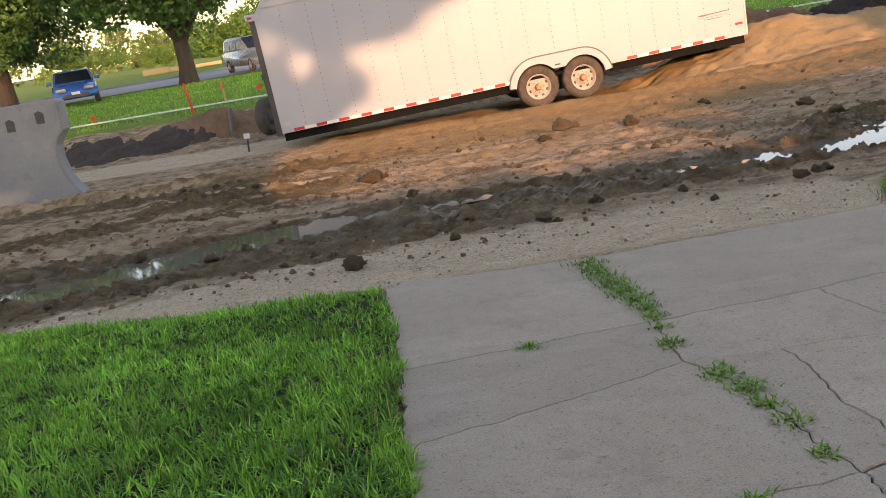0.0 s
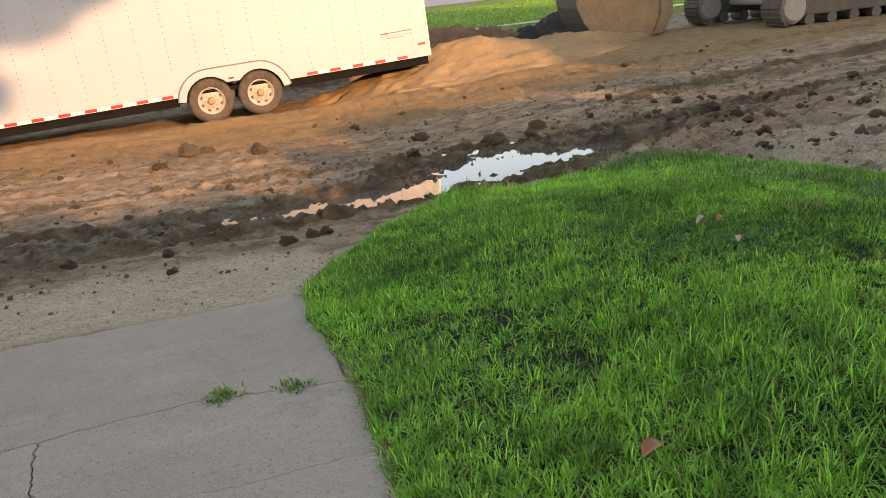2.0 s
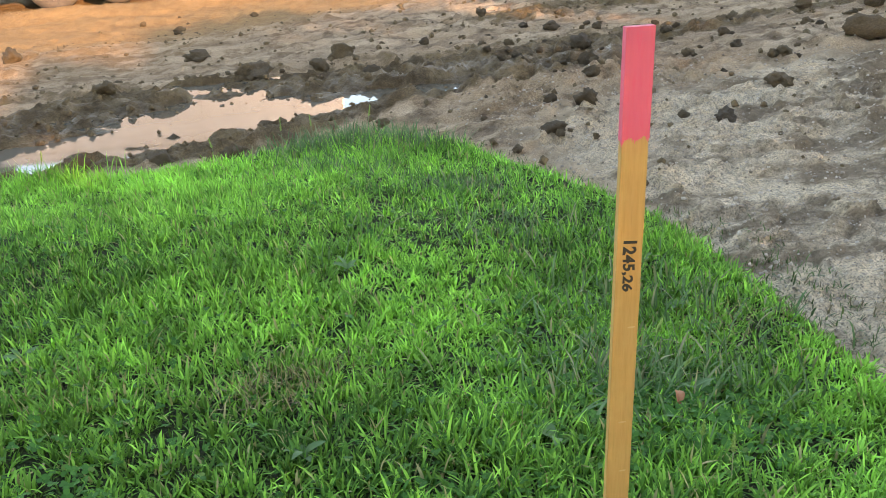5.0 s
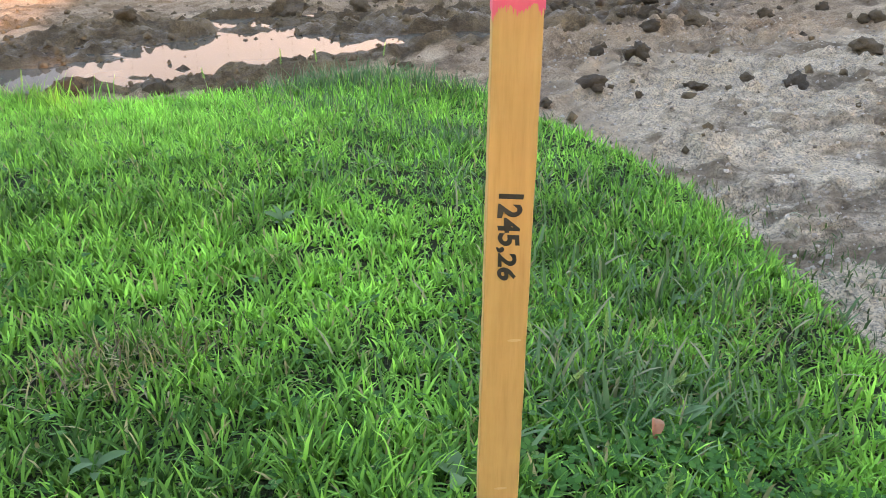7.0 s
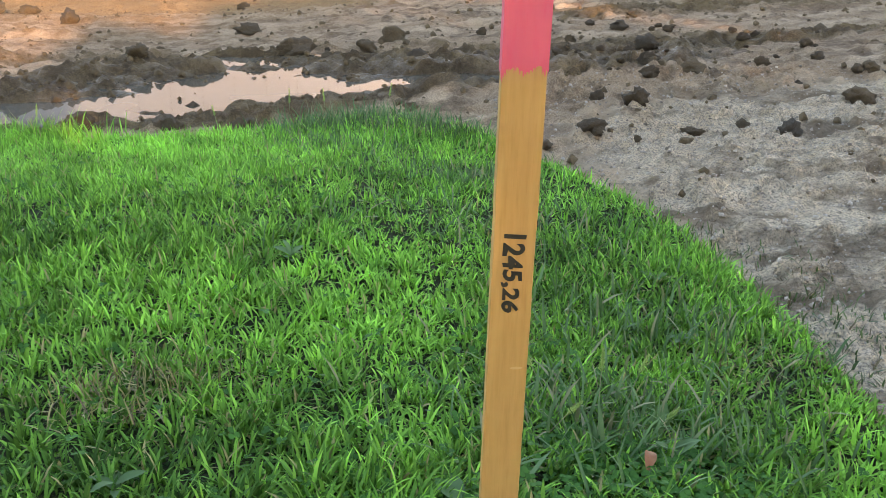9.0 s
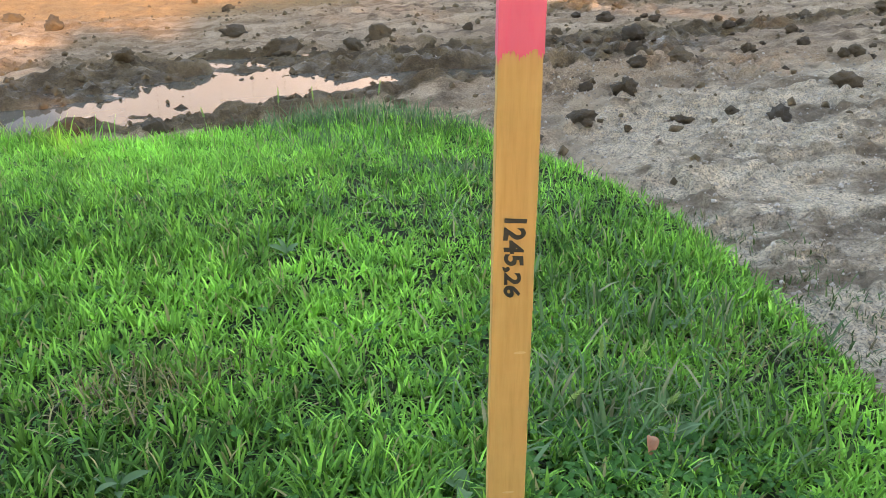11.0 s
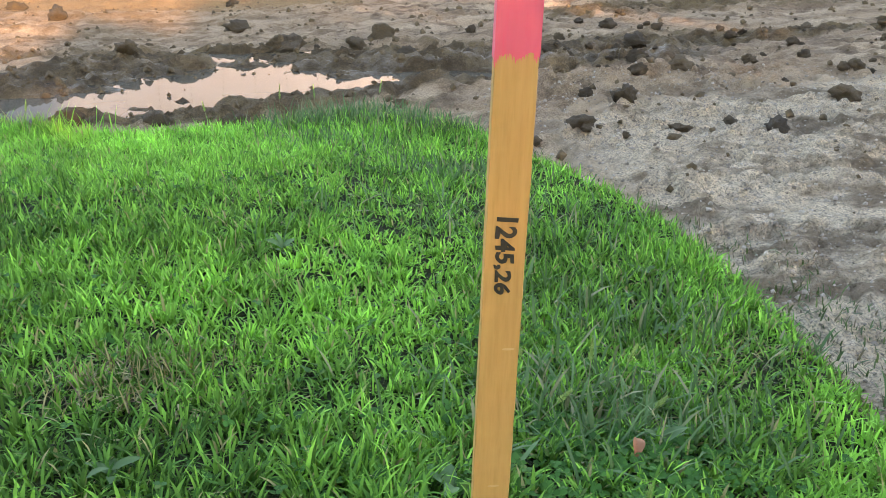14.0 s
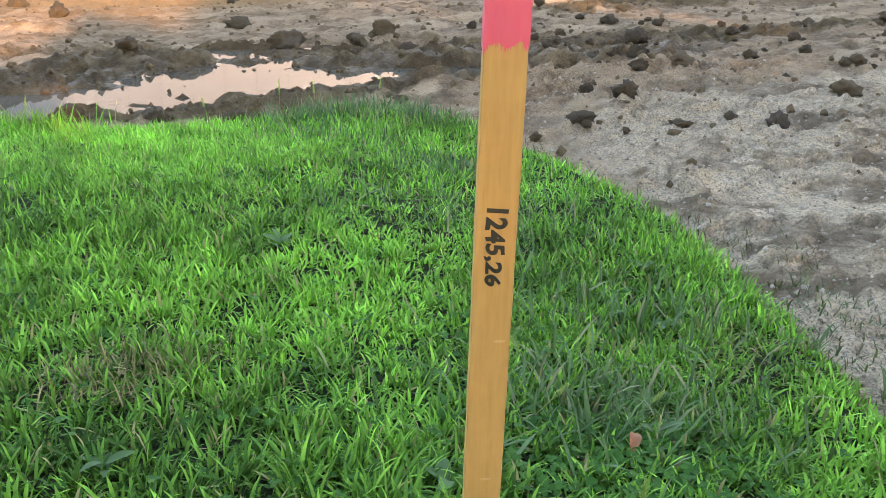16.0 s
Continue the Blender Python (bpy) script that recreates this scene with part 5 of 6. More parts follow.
    part("hinge", boxed(-0.125, -0.098, 0.01, 0.06, 1.0, 1.10, 0.004), DARKTRIM, root)
    part("marker_lamp", boxed(-0.12, -0.04, -0.03, -0.013, H - 0.30, H - 0.265, 0.006), REDTAPE, root)
    # fender over both wheels: flat band with rounded ends
    bm = bmesh.new()
    outer = []
    r2 = R + 0.075
    for i in range(11):
        a = math.pi - a0 * 0.4 - (math.pi / 2 - a0 * 0.4) * i / 10
        outer.append((wheels[0] + r2 * math.cos(a), zc + r2 * math.sin(a)))
    for i in range(11):
        a = math.pi / 2 - (math.pi / 2 - a0 * 0.4) * i / 10
        outer.append((wheels[1] + r2 * math.cos(a), zc + r2 * math.sin(a)))
    inner = []
    for i in range(11):
        a = 0.0 + 2.30 * i / 10
        inner.append((wheels[1] + (R - 0.055) * math.cos(a + 0.12), zc + (R - 0.055) * math.sin(a + 0.12)))
    for i in range(11):
        a = math.pi - 2.30 + 2.30 * i / 10
        inner.append((wheels[0] + (R - 0.055) * math.cos(a - 0.12), zc + (R - 0.055) * math.sin(a - 0.12)))
    prism(bm, outer + inner, -0.05, -0.003)
    part("fender", bm, WHITE, root, "white double fender skirt with grey piping")
    bm = bmesh.new()
    for a, b in zip(outer, outer[1:]):
        rod(bm, (a[0], -0.05, a[1]), (b[0], -0.05, b[1]), 0.012, 0.012, 6)
    part("fender_piping", bm, RIVET, root, "grey fender edge")
    part("badge", boxed(5.10, 5.20, -0.056, -0.051, 0.18, 0.205), DARKTRIM, root, "small dark badge")
    # reflective tape, red and white in turn
    x = 0.22
    while x < L - 0.25:
        if not wheels[0] - R - 0.30 < x < wheels[1] + R + 0.04:
            part("reflective_tape", boxed(x, x + 0.19, -0.026, -0.0225, 0.012, 0.062), REDTAPE, root)
            if x + 0.42 < L - 0.2:
                part("reflective_tape", boxed(x + 0.192, x + 0.41, -0.026, -0.0225, 0.012, 0.062), WHITETAPE, root)
        x += 0.415
    part("reflective_tape", boxed(L - 0.20, L - 0.06, -0.026, -0.0225, 0.21, 0.25), REDTAPE, root)
    part("decal", boxed(0.06, 0.18, -0.004, -0.0005, 0.13, 0.2), ALU, root, "small grey decal")
    # maker's mark as plain bars
    for i, (x0, x1, z0, z1) in enumerate(((7.86, 8.02, 0.47, 0.52), (8.03, 8.25, 0.485, 0.515), (8.26, 8.44, 0.49, 0.52), (7.84, 8.44, 0.445, 0.455), (7.98, 8.30, 0.40, 0.42))):
        part("mark", boxed(x0, x1, -0.0045, -0.0005, z0 + 0.2 * (z1 - z0), z1 - 0.2 * (z1 - z0)), RIVET, root)
    # panel seams and rivets
    x = 0.45
    rivets = bmesh.new()
    while x < L - 0.1:
        lo = 0.09
        if wheels[0] - R - 0.1 < x < wheels[1] + R + 0.1:
            lo = 0.46
        part("panel_seam", boxed(x - 0.016, x + 0.016, -0.004, -0.0008, lo, H - 0.17, 0.001), WHITE, root)
        z = lo + 0.03
        while z < H - 0.2:
            bmesh.ops.create_cone(rivets, cap_ends=True, segments=6, radius1=0.011, radius2=0.006, depth=0.005, matrix=Matrix.Translation((x, -0.006, z)) @ pose(0, 0, 0, 90, 0, 0))
            z += 0.1
        x += 0.47
    tagged(part("rivets", rivets, RIVET, root), kind="stuff")
    # coupling tongue and jack at the front, hidden by the sand
    part("tongue", boxed(L + 0.035, L + 1.1, D / 2 - 0.05, D / 2 + 0.05, -0.12, -0.02, 0.01), DARKTRIM, root)


make_trailer()


# ---- heaps ----
def make_heap(name, cx, cy, rx, ry, tall, material, label, category, seed, turn=0.0, lump=0.12, n=90, extra=None):
    u = np.linspace(-1.5, 1.5, n)
    U, V = np.meshgrid(u, u)
    c, s = math.cos(turn), math.sin(turn)
    X, Y = cx + U * rx * c - V * ry * s, cy + U * rx * s + V * ry * c
    d = np.sqrt(U * U + V * V) + 0.35 * (fbm(U * 1.7 + seed, V * 1.7, seed) - 0.5)
    Z = tall * np.clip(1 - d, 0, 1) ** 0.85
    Z = np.where(d < 1, Z, -0.25 * np.clip(d - 1, 0, 1))
    if extra is not None:
        Z = np.maximum(Z, extra(X, Y))
    Z = Z + 0.7 * lump * tall * (fbm(X * 2.0, Y * 2.6, seed + 1) - 0.5) + 0.45 * lump * tall * (fbm(X * 8, Y * 9, seed + 2) - 0.5)
    Z = Z + ground_height(X, Y) - 0.02
    idx = np.arange(n * n).reshape(n, n)
    q = np.stack([idx[:-1, :-1], idx[:-1, 1:], idx[1:, 1:], idx[1:, :-1]], -1).reshape(-1, 4)
    me = np_mesh(name, np.stack([X, Y, Z], -1).reshape(-1, 3), q, material, True)
    return tagged(new(name, me), label, category)


make_heap("sand_pile", 7.2, 17.1, 3.1, 1.55, 0.72, SAND, "heap of loose orange-tan sand against the trailer", "sand pile", 5, 0.0, 0.24, 110)
make_heap("sand_pile", 9.3, 17.9, 2.2, 1.1, 0.42, SAND, "low spread of loose orange-tan sand", "sand pile", 6, 0.1, 0.4, 110)
make_heap("soil_heap", 10.6, 21.0, 1.6, 0.9, 0.62, BLACKSOIL, "heap of dark black topsoil at the cut bank", "soil heap", 7, 0.05, 0.7, 100)
make_heap("soil_heap", 7.4, 20.9, 3.0, 1.0, 0.78, BANK, "brown crumbly soil along the cut bank", "soil heap", 10, 0.0, 1.0, 110)
make_heap("soil_heap", -7.0, 20.1, 2.4, 0.7, 0.27, BLACKSOIL, "dark crumbly topsoil along the cut bank", "soil heap", 8, 0.05, 1.1, 110)
make_heap("soil_heap", -4.4, 20.6, 1.9, 0.6, 0.34, BANK, "brown crumbly soil along the cut bank", "soil heap", 9, 0.0, 1.1, 110)


# ---- excavator: bucket and tracks ----
def make_excavator():
    gx, gy = 10.8, 17.8
    g = gz(gx, gy)
    root = empty("excavator", pose(gx, gy, g), "tracked excavator with its dirt-caked bucket resting on the ground", "excavator")
    bucket = new("bucket")
    bucket.parent = root
    bucket.matrix_local = pose(0, 0, -0.02, 0, 0, -4)
    w = 1.4
    outer = [(-0.92, 1.5), (-1.04, 1.1), (-1.0, 0.75), (-0.86, 0.42), (-0.62, 0.17), (-0.32, 0.04), (0.0, 0.0), (0.55, 0.03), (0.82, 0.12), (1.0, 0.45)]
    inner = [(x * 0.94, 0.05 + z * 0.96) for x, z in reversed(outer)]
    bm = prism(bmesh.new(), outer + inner, 0.04, w - 0.04)
    # darker than the side plates: the bucket's shadowed side put into colour
    part("bucket_shell", bm, DARKSTEEL_AND_SHADE, bucket, "curved bucket back, coloured dark for its shadowed side")
    plate = outer + [(1.02, 0.9), (0.7, 1.5)]
    for y0, y1, k in ((0.0, 0.045, 1.0), (w - 0.045, w, 1.0)):
        bm = prism(bmesh.new(), [(x * 1.01, z) for x, z in plate], y0, y1)
        bmesh.ops.bevel(bm, geom=list(bm.edges), offset=0.008, segments=1, affect='EDGES')
        part("side_plate", bm, STEEL, bucket, "side plate caked with sandy dirt")
    part("side_cutter", prism(bmesh.new(), [(0.62, 0.05), (0.86, 0.10), (1.07, 0.46), (1.08, 0.92), (0.92, 1.3), (0.80, 0.9), (0.80, 0.5)], -0.05, -0.004), STEEL, bucket, "worn cutting edge")
    part("wear_strip", prism(bmesh.new(), [(-0.80, 0.28), (-0.6, 0.10), (-0.3, 0.0), (0.5, 0.0), (0.5, 0.12), (-0.25, 0.14), (-0.5, 0.24), (-0.7, 0.42)], -0.03, -0.004), STEEL, bucket)
    return root, bucket


def make_track(root, x, y, turn, length=3.6, width=0.6, tall=0.85):
    """A crawler track: shoes on a loop round a frame with rollers."""
    track = new("crawler_track")
    track.parent = root
    track.matrix_local = pose(x, y, 0, 0, 0, turn)
    r = tall / 2
    part("track_frame", boxed(-length / 2 + 0.4, length / 2 - 0.4, -width * 0.3, width * 0.3, 0.25, tall - 0.25, 0.03), DARKSTEEL_AND_SHADE, track)
    for k in (-1, 1):
        part("idler", lathe(bmesh.new(), [(0.001, -0.2), (r * 0.55, -0.2), (r - 0.12, -0.14), (r - 0.07, 0), (r - 0.12, 0.14), (r * 0.55, 0.2), (0.001, 0.2)], 20), MACHINE, track).location = (k * (length / 2 - r), 0, r)
    for i in range(5):
        part("roller", lathe(bmesh.new(), [(0.001, -0.2), (0.11, -0.2), (0.11, 0.2), (0.001, 0.2)], 12), DARKSTEEL_AND_SHADE, track).location = (-length / 2 + 0.75 + i * 0.5, 0, 0.17)
    bm = boxed(-0.085, 0.085, -width / 2, width / 2, -0.03, 0.0, 0.004)
    box(bm, -0.075, -0.05, -width / 2, width / 2, 0.0, 0.03)
    box(bm, 0.02, 0.045, -width / 2, width / 2, 0.0, 0.025)
    me = bpy.data.meshes.new("track_shoe")
    bm.to_mesh(me)
    bm.free()
    me.materials.append(TRACKSTEEL)
    straight = length - 2 * r
    total = 2 * straight + 2 * math.pi * r
    n = int(total / 0.19)
    for i in range(n):
        s = total * i / n
        if s < straight:
            mm = pose(-straight / 2 + s, 0, tall - 0.03, 0, 0, 0)
        elif s < straight + math.pi * r:
            a = (s - straight) / r
            mm = pose(straight / 2 + (r - 0.03) * math.sin(a), 0, r + (r - 0.03) * math.cos(a), 0, math.degrees(a), 0)
        elif s < 2 * straight + math.pi * r:
            mm = pose(straight / 2 - (s - straight - math.pi * r), 0, 0.03, 0, 180, 0)
        else:
            a = math.pi + (s - 2 * straight - math.pi * r) / r
            mm = pose(-straight / 2 + (r - 0.03) * math.sin(a), 0, r + (r - 0.03) * math.cos(a), 0, math.degrees(a), 0)
        o = new("track_shoe", me)
        o.parent = track
        o.matrix_local = mm
    return track


exc, bucket = make_excavator()
make_track(exc, 3.75, 0.75, 0)
make_track(exc, 3.75, -2.2, 0)
part("carbody", boxed(2.8, 4.7, -2.0, 0.55, 0.42, 1.0, 0.05), MACHINE, exc, "grey undercarriage centre")
part("turntable", rod(bmesh.new(), (3.75, -0.72, 0.98), (3.75, -0.72, 1.25), 0.62, 0.62, 24), DARKSTEEL_AND_SHADE, exc)
part("upper_body", boxed(2.6, 6.2, -2.1, 0.7, 1.22, 2.6, 0.12), MACHINE, exc, "grey machine house")
part("boom", prism(bmesh.new(), [(3.0, 2.2), (0.9, 4.6), (0.5, 4.5), (2.62, 1.6), (3.0, 1.5)], -0.1, 0.28), MACHINE, exc)
part("stick", prism(bmesh.new(), [(1.1, 4.6), (0.7, 4.7), (-0.35, 1.45), (0.05, 1.35)], 0.3, 0.6), MACHINE, exc)


# ---- concrete barrier ----
def make_barrier():
    x1, y = -5.72, 14.4
    root = empty("concrete_barrier", pose(x1, y, gz(-6.5, y) - 0.05, 0, 0, 4), "pale grey precast concrete barrier with two lifting slots", "barrier")
    T = 1.66
    flare = [(0.0, 0.0), (-0.03, 0.10), (-0.13, 0.24), (-0.21, 0.42), (-0.26, 0.68), (-0.25, 0.92), (-0.15, 1.08), (-0.06, 1.16), (-0.05, T - 0.05), (-0.08, T)]
    w = -3.6
    outline = flare + [(w - x, z) for x, z in reversed(flare)]
    bm = prism(bmesh.new(), outline, 0, 0.42)
    bmesh.ops.bevel(bm, geom=[e for e in bm.edges if abs(e.verts[0].co.y - e.verts[1].co.y) < 0.01], offset=0.018, segments=2, affect='EDGES')
    part("block", bm, PRECAST, root)
    # thin dark plates on the face paint the shade inside the lifting slots
    for x0, z0 in ((-0.44, T - 0.34), (-0.92, T - 0.40)):
        bm = prism(bmesh.new(), [(x0, z0), (x0 + 0.13, z0 - 0.01), (x0 + 0.14, z0 + 0.15), (x0 + 0.07, z0 + 0.2), (x0, z0 + 0.17)], -0.004, 0.0)
        part("slot_shade", bm, DARKTRIM, root, "dark plate for the shade in a lifting slot")


make_barrier()

# ---- far verge: stakes, flags, string ----
def make_lath(x, y, tall, material, label, top=None):
    root = empty("marker_stake", pose(x, y, gz(x, y), 3, -6, 10), label, "marker stake", "marker stakes on the verge")
    part("lath", boxed(-0.028, 0.028, -0.01, 0.01, -0.1, tall * (0.6 if top else 1.0), 0.002), material, root)
    if top:
        part("painted_end", boxed(-0.029, 0.029, -0.011, 0.011, tall * 0.6, tall, 0.002), top, root)


make_lath(-5.80, 22.9, 0.80, FLAGRED, "fluorescent red marker stake in the verge grass")
make_lath(-5.35, 25.0, 0.62, LATH, "pale wooden marker stake with an orange end", FLAGORANGE)


def make_flag(x, y):
    root = empty("marker_flag", pose(x, y, gz(x, y), 0, 0, 15), "small orange marker flag on a wire", "marker flag", "marker flags on the verge")
    part("wire", rod(bmesh.new(), (0, 0, -0.05), (0, 0, 0.2), 0.004, 0.004, 5), ALU, root)
    bm = bmesh.new()
    n = 5
    rows = [[bm.verts.new((0.16 * i / n, 0.015 * math.sin(i), z)) for z in (0.06, 0.2)] for i in range(n + 1)]
    for a, b in zip(rows, rows[1:]):
        bm.faces.new((a[0], b[0], b[1], a[1]))
    bmesh.ops.solidify(bm, geom=list(bm.faces), thickness=0.003)
    part("flag", bm, FLAGORANGE, root)


for fx, fy in ((-9.4, 25.5), (-4.9, 27.5), (-14.5, 33.0)):
    make_flag(fx, fy)


def make_string():
    bm = bmesh.new()
    prev = None
    for i in range(26):
        x = -30 + i * 2.6
        y = 24.1 + 0.03 * x
        p = Vector((x, y, gz(x, y) + 0.09))
        if prev:
            rod(bm, prev, p, 0.022, 0.022, 6)
        prev = p
    tagged(mesh_ob("marking_tape", bm, STRINGW), "white marking tape stretched low over the grass verge", "marking tape")


make_string()


def make_post(x, y):
    root = empty("gauge_post", pose(x, y, gz(x, y), 0, 4, 0), "small metal site post with a white tag", "post")
    part("pole", rod(bmesh.new(), (0, 0, -0.1), (0, 0, 0.34), 0.02, 0.02, 8), DARKTRIM, root)
    part("tag", boxed(-0.06, 0.06, -0.035, -0.026, 0.26, 0.36, 0.003), PLATE, root)


make_post(-3.4, 16.9)
bm = rod(bmesh.new(), (0, 0, -0.1), (0.06, 0, 0.55), 0.05, 0.05, 10)
pipe = mesh_ob("grey_pipe", bm, RIVET)
pipe.location = (-4.35, 20.2, gz(-4.35, 20.2) + 0.05)
tagged(pipe, "short grey pipe sticking up from the cut bank", "pipe")

spare = empty("spare_tyre", pose(-3.35, 19.6, gz(-3.35, 19.6) + 0.40, 0, 0, 68), "black tyre standing behind the trailer", "tyre")
make_wheel(spare, 0, 0, 0, 0.42, 0.24, False, DARKTRIM)


# ---- far road, cars, trees ----
def make_road():
    bm = bmesh.new()
    n = 40
    rows = []
    for i in range(n + 1):
        k = i / n
        x = -60 + 100 * k
        yc = 49 + 0.16 * (x + 10)
        rows.append([bm.verts.new((x, yc + d, gz(x, yc + d) + 0.03)) for d in (-5.5, 0, 7.5)])
    for a, b in zip(rows, rows[1:]):
        for j in range(2):
            bm.faces.new((a[j], b[j], b[j + 1], a[j + 1]))
    tagged(mesh_ob("road", bm, ASPHALT), "grey asphalt side road beyond the grass verge", "road", kind="structure")
    bm = bmesh.new()
    rows = []
    for i in range(n + 1):
        x = -60 + 100 * i / n
        yc = 49 + 0.16 * (x + 10) + 7.5
        rows.append([bm.verts.new((x, yc + d, gz(x, yc) + z)) for d, z in ((0, 0.0), (0, 0.15), (0.25, 0.15), (0.25, 0.0))])
    for a, b in zip(rows, rows[1:]):
        for j in range(3):
            bm.faces.new((a[j], b[j], b[j + 1], a[j + 1]))
    tagged(mesh_ob("kerb", bm, PRECAST), "pale concrete kerb along the far side of the road", "kerb", kind="structure")


make_road()


def make_car(name, m, L, W, H, paint, label, van=False):
    """A car that faces +x, from a lofted body, with glass, wheels and lamps."""
    root = empty(name, m, label, "car")
    hw = W / 2
    if van:
        lower = [(0.0, 0.32), (0.0, 0.85), (0.12, 1.02), (L - 1.35, 1.10), (L - 0.15, 0.86), (L, 0.62), (L, 0.30)]
        upper = [(0.06, 1.02), (0.16, H - 0.12), (0.5, H), (L - 2.4, H - 0.02), (L - 1.15, 1.06)]
    else:
        lower = [(0.0, 0.35), (0.0, 0.80), (0.15, 0.92), (L - 1.45, 0.94), (L - 0.25, 0.74), (L, 0.55), (L, 0.30)]
        upper = [(0.35, 0.90), (1.1, H - 0.05), (1.7, H), (2.5, H - 0.04), (L - 1.25, 0.92)]
    bm = prism(bmesh.new(), lower, -hw, hw)
    bmesh.ops.bevel(bm, geom=list(bm.edges), offset=0.07, segments=2, affect='EDGES')
    part("body", bm, paint, root, "", True)
    bm = bmesh.new()
    k = 0.80
    lo = [bm.verts.new((x, -hw * (0.94 if z < 1.1 else k), z)) for x, z in upper]
    hi = [bm.verts.new((x, hw * (0.94 if z < 1.1 else k), z)) for x, z in upper]
    fs = [bm.faces.new(lo), bm.faces.new(hi[::-1])]
    for i in range(len(upper)):
        j = (i + 1) % len(upper)
        fs.append(bm.faces.new((lo[j], lo[i], hi[i], hi[j])))
    bmesh.ops.recalc_face_normals(bm, faces=fs)
    bmesh.ops.bevel(bm, geom=list(bm.edges), offset=0.05, segments=2, affect='EDGES')
    part("cabin", bm, paint, root, "", True)

    def quad(p):
        b = bmesh.new()
        f = b.faces.new([b.verts.new(v) for v in p])
        bmesh.ops.solidify(b, geom=[f], thickness=0.012)
        return b
    (ax, az), (bx, bz) = upper[-1], upper[-2]
    nx, nz = (az - bz), (ax - bx)
    d = math.hypot(nx, nz)
    ox, oz = abs(nx) / d * 0.02, abs(nz) / d * 0.02
    def front(t, s):
        zz = az + (bz - az) * t
        return (ax + (bx - ax) * t + ox, s * hw * (0.94 + (k - 0.94) * t) * 0.9, zz + oz)
    part("windscreen", quad([front(0.08, -1), front(0.08, 1), front(0.92, 1), front(0.92, -1)]), GLASS, root, "dark windscreen")
    zlo, zhi = az + 0.08, H - 0.14
    spans = ((0.35, 1.25), (1.33, 2.25), (2.33, L - 1.95)) if van else ((0.95, 1.75), (1.82, L - 1.75))
    for s in (-1, 1):
        for x0, x1 in spans:
            def side(x, z):
                t = (z - az) / (H - az)
                return (x, s * (hw * (0.94 + (k - 0.94) * t) + 0.012), z)
            part("side_window", quad([side(x0, zlo), side(x1, zlo), side(x1 - 0.15, zhi), side(x0 + 0.1, zhi)]), GLASS, root)
        part("mirror", boxed(L - 1.75, L - 1.6, s * hw - 0.02 if s > 0 else -hw - 0.2, s * hw + 0.2 if s > 0 else -hw + 0.02, 0.95, 1.1, 0.03), paint, root)
        part("headlight", boxed(L - 0.22, L + 0.02, s * hw * 0.62 - 0.2, s * hw * 0.62 + 0.2, 0.62, 0.76, 0.04), LAMP, root)
        for x in (0.85, L - 0.9):
            w = make_wheel(root, x, s * (hw - 0.09), 0.33, 0.33, 0.2, False)
            if s > 0:
                w.rotation_euler = (0, 0, math.pi)
    part("grille", boxed(L - 0.03, L + 0.025, -0.5, 0.5, 0.34, 0.50, 0.02), DARKTRIM, root)
    part("number_plate", boxed(L + 0.026, L + 0.04, -0.17, 0.17, 0.47, 0.58, 0.004), PLATE, root)
    return root


make_car("blue_car", pose(-15.4, 41.0, gz(-15.4, 41.0) + 0.03, 0, 0, -70), 4.4, 1.78, 1.45, CARBLUE, "blue saloon car parked on the side road, front towards the verge")
make_car("silver_van", pose(-9.16, 48.5, gz(-9.16, 48.5) + 0.03, 0, 0, -60), 5.0, 1.95, 1.75, CARSILVER, "silver minivan parked on the side road", True)


def leaf_cloud(name, centres, radii, per, size, material, seed, flat=0.75):
    """Leaves as small bent quads, in clumps round the given centres."""
    rng = np.random.default_rng(seed)
    cs = np.repeat(np.array(centres), per, 0)
    rs = np.repeat(np.array(radii), per)
    n = len(cs)
    d = rng.normal(0, 1, (n, 3))
    d /= np.linalg.norm(d, axis=1)[:, None]
    rad = rs * rng.uniform(0.35, 1.0, n) ** 0.5
    p = cs + d * rad[:, None] * np.array([1, 1, flat])
    a = rng.normal(0, 1, (n, 3))
    a /= np.linalg.norm(a, axis=1)[:, None]
    b = np.cross(a, rng.normal(0, 1, (n, 3)))
    b /= np.linalg.norm(b, axis=1)[:, None] + 1e-9
    s = (size * rng.uniform(0.6, 1.4, n))[:, None]
    V = np.stack([p - a * s, p - b * s * 0.55, p + a * s, p + b * s * 0.55], 1)
    return np_mesh(name, V.reshape(-1, 3), np.arange(n * 4).reshape(-1, 4), material)


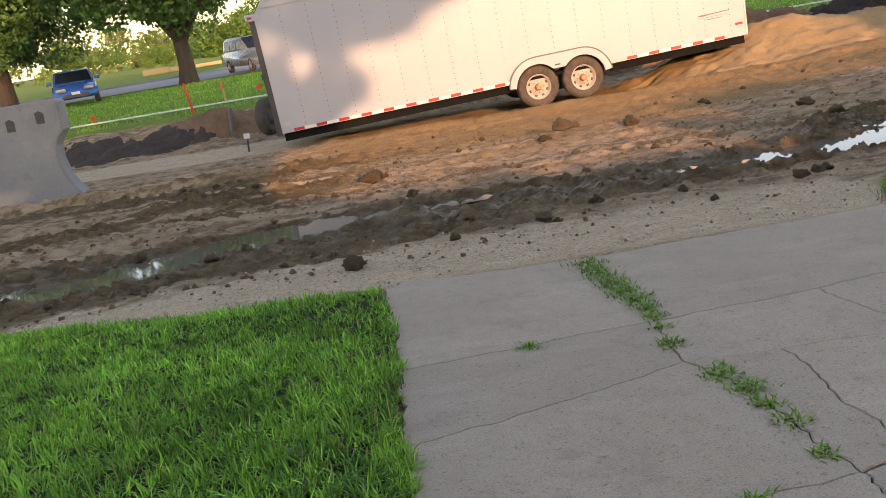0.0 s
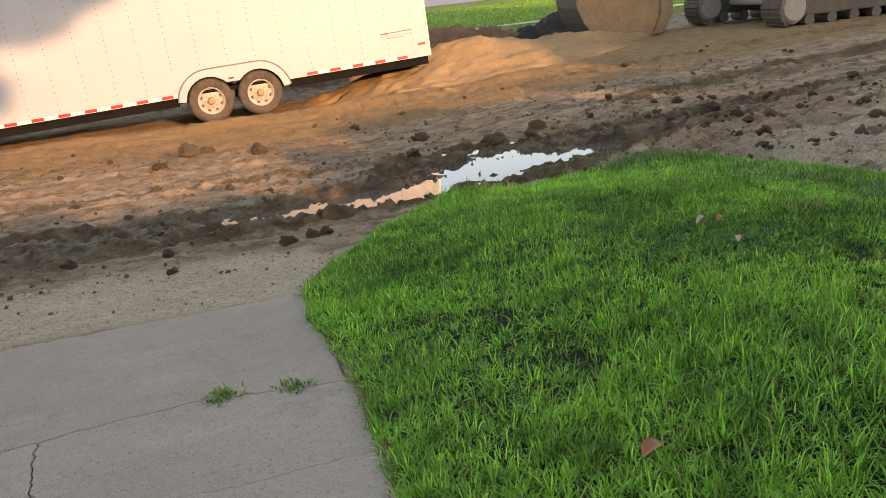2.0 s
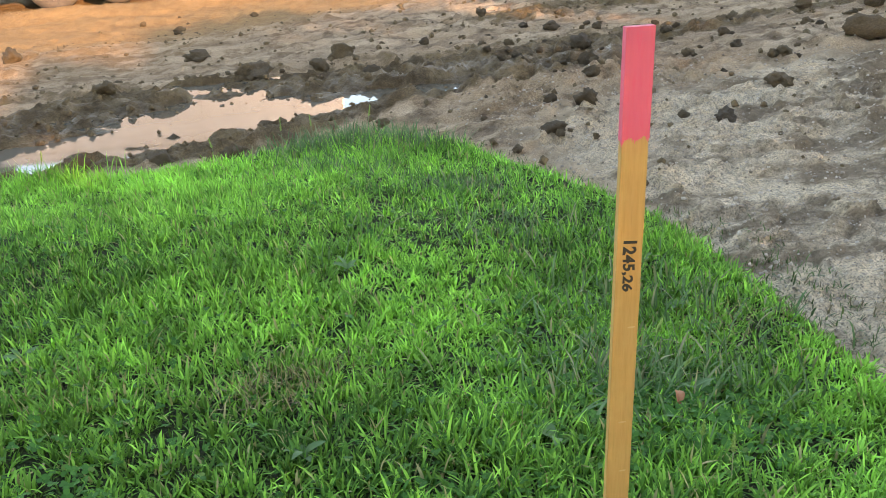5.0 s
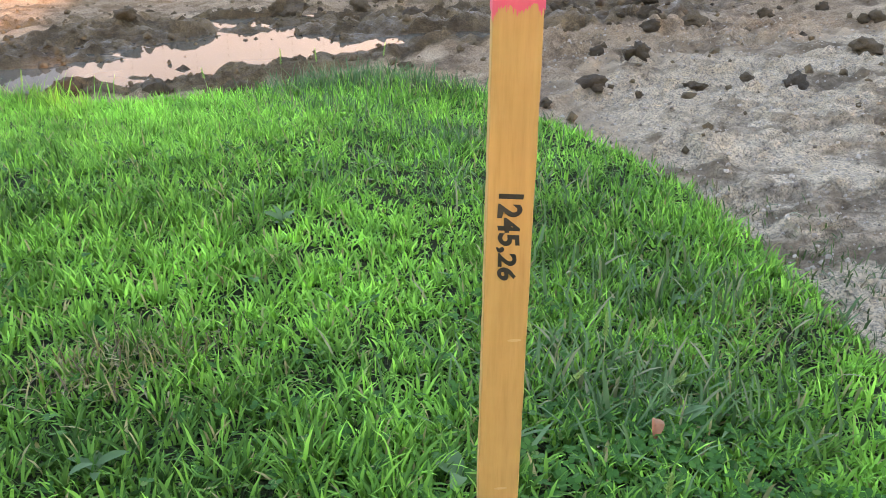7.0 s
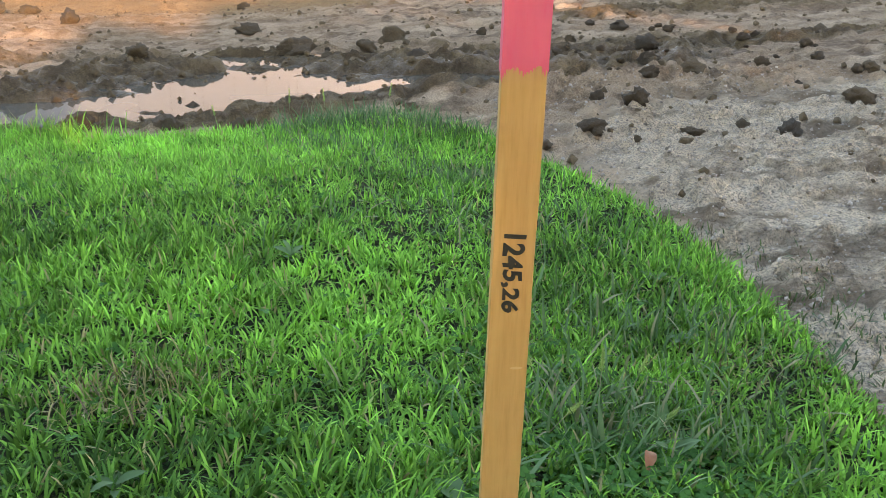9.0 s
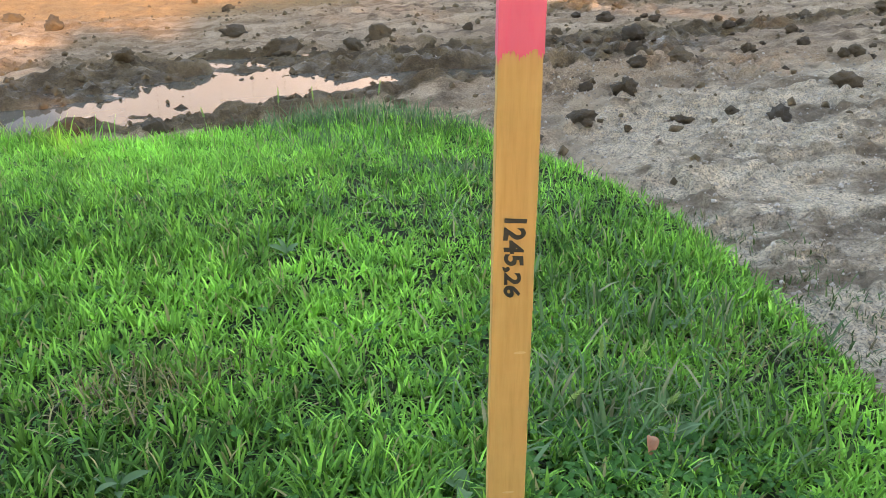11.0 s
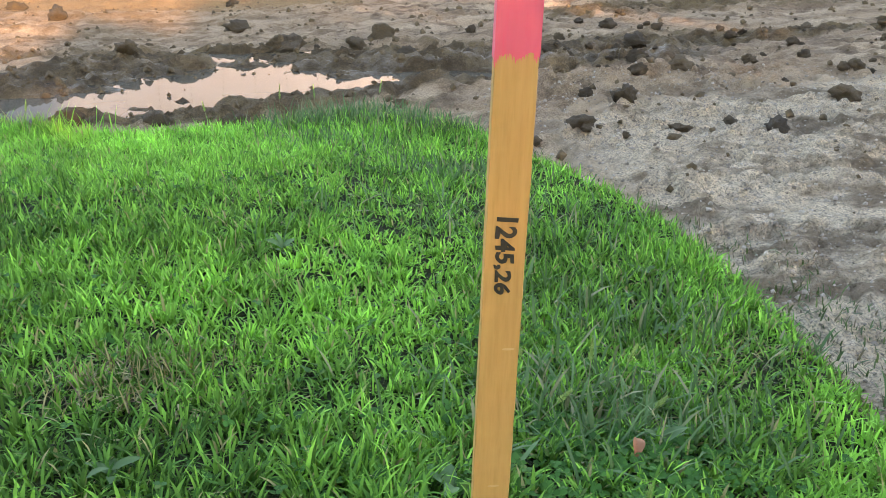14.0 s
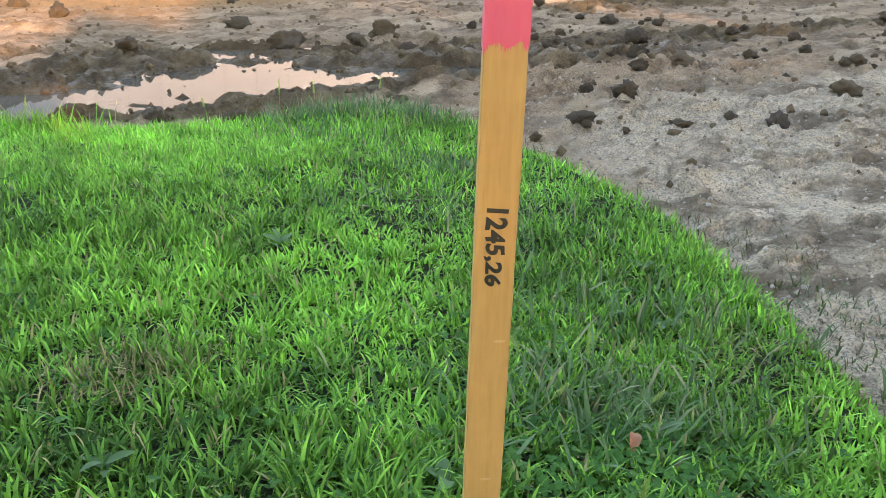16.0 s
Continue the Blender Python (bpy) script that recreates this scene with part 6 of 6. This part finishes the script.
def make_tree(x, y, tall, spread, trunk_r, seed, label, clumps=70, per=170, leaf=0.16, fork=1.7, first=2.2, material=None, drop=0.0, puff=1.0):
    rnd = random.Random(seed)
    z = gz(x, y) - 0.05
    root = empty("tree", pose(x, y, z), label, "tree", "trees by the road")
    bm = bmesh.new()
    # flared trunk
    n = 6
    for i in range(n):
        k0, k1 = i / n, (i + 1) / n
        f = lambda k: trunk_r * (1.0 + 0.35 * (1 - k) ** 5 - 0.16 * k)
        rod(bm, (0.05 * math.sin(k0 * 3), 0, fork * k0), (0.05 * math.sin(k1 * 3), 0, fork * k1), f(k0), f(k1), 14)
    ends = []
    limbs = 6
    for i in range(limbs):
        a = i * 2 * math.pi / limbs + rnd.uniform(-0.3, 0.3) + 0.3
        lean = rnd.uniform(0.35, 0.85)
        ln = tall * 0.42
        p = Vector((0.05, 0, fork - 0.15))
        d = Vector((math.cos(a) * math.sin(lean), math.sin(a) * math.sin(lean), math.cos(lean)))
        r = trunk_r * 0.62
        for s in range(4):
            q = p + d * ln * 0.3
            rod(bm, p, q, r, r * 0.72, 9)
            r *= 0.72
            if s:
                e = q + Vector((rnd.uniform(-1, 1), rnd.uniform(-1, 1), rnd.uniform(-0.3, 0.5))) * ln * 0.4
                rod(bm, q, e, r * 0.6, r * 0.2, 6)
                ends.append(e)
            p = q
            d = (d + Vector((rnd.uniform(-0.3, 0.3), rnd.uniform(-0.3, 0.3), rnd.uniform(-0.25, 0.2)))).normalized()
        ends.append(p)
    part("trunk", bm, BARK, root, "grey-brown forked trunk and limbs")
    cs, rs = list(ends), [spread * 0.24] * len(ends)
    while len(cs) < clumps:
        a, k = rnd.uniform(0, 6.283), math.sqrt(rnd.random())
        h = rnd.uniform(first, tall)
        room = math.sin(math.pi * min(max((h - first + 0.8) / (tall - first + 1.2), 0.02), 1)) ** 0.6
        cs.append(Vector((math.cos(a) * spread * k * room, math.sin(a) * spread * k * room, h - drop * k)))
        rs.append(spread * rnd.uniform(0.13, 0.26) * puff)
    me = leaf_cloud("crown", [tuple(c) for c in cs], rs, per, leaf, material or TREELEAF, seed)
    o = new("crown", me)
    o.parent = root
    return root


make_tree(-10.5, 42.0, 10.5, 6.0, 0.40, 3, "broad shade tree with a forked trunk and dark green crown", 130, 440, 0.12, 2.1, 3.1)
make_tree(-20.6, 45.5, 10.0, 6.2, 0.42, 4, "broad shade tree with dark green drooping crown", 135, 440, 0.12, 2.6, 2.7)


def make_bush(x, y, w, tall, seed, material, label, category="bush"):
    rnd = random.Random(seed)
    z = gz(x, y)
    cs = [(rnd.uniform(-w, w), rnd.uniform(-w, w) * 0.6, rnd.uniform(0.25, 0.8) * tall) for _ in range(26)]
    rs = [tall * rnd.uniform(0.2, 0.36) for _ in cs]
    me = leaf_cloud("bush", cs, rs, 420, tall * 0.026, material, seed)
    o = new("bush", me)
    o.location = (x, y, z)
    tagged(o, label, category, "bushes beyond the road")


for i, (bx, by, bw, bt) in enumerate(((-15.5, 84, 3.6, 5.6), (-25, 98, 4, 3.4), (-10, 92, 5, 5), (-34, 96, 5, 4.2), (-2, 100, 8, 5.5))):
    make_bush(bx, by, bw, bt, 60 + i, BUSHLEAF, "rounded green bush beyond the far lawn")


def make_woods():
    rnd = random.Random(77)
    cs, rs = [], []
    for i in range(420):
        x = rnd.uniform(-190, 110)
        y = 180 + rnd.uniform(0, 30)
        h = rnd.uniform(0.5, 6.5) * (1 + 0.3 * math.sin(x * 0.06))
        cs.append((x, y, h))
        rs.append(rnd.uniform(2.0, 4.0))
    me = leaf_cloud("far_woods", cs, rs, 90, 0.5, FARLEAF, 78, 0.8)
    tagged(new("far_woods", me), "distant belt of hazy green trees and scrub", "woods", kind="stuff")


make_woods()


def make_fence():
    """Far tan timber edging beyond the road."""
    root = empty("timber_edging", pose(-21.0, 82, gz(-21.0, 82), 0, 0, 8), "low tan timber edging in the far field", "fence")
    for i in range(3):
        part("plank", boxed(-3.4 + i * 2.4, -1.05 + i * 2.4, -0.1, 0.1, 0.0, 0.5 - 0.1 * i, 0.03), LATH, root)


make_fence()

# ---- behind the walker: unseen trees added to shade the driveway and the trailer ----
for i, (tx, ty, tt, ts) in enumerate(((-9, -9, 6.2, 3.6), (-3.5, -9.5, 6.0, 3.4), (1.5, -10, 6.0, 3.4), (3.6, -10.5, 5.2, 2.3), (7.0, -10, 2.9, 3.0), (11.5, -10, 3.75, 3.4), (16.5, -10, 4.4, 3.4), (21.5, -10, 6.0, 3.4))):
    make_tree(tx, ty, tt, ts, 0.2, 200 + i, "unseen tree added behind the driveway to block the sun", 80, 160, 0.16, 1.2, 0.8)
make_tree(5.2, -14, 18.0, 6.9, 0.34, 300, "unseen tall tree placed to cast leafy shade", 430, 110, 0.18, 4.6, 6.0, puff=0.44)
make_tree(24.0, -14, 15.0, 6.5, 0.4, 301, "unseen tall tree placed to cast leafy shade", 130, 190, 0.22, 3.0, 4.5)
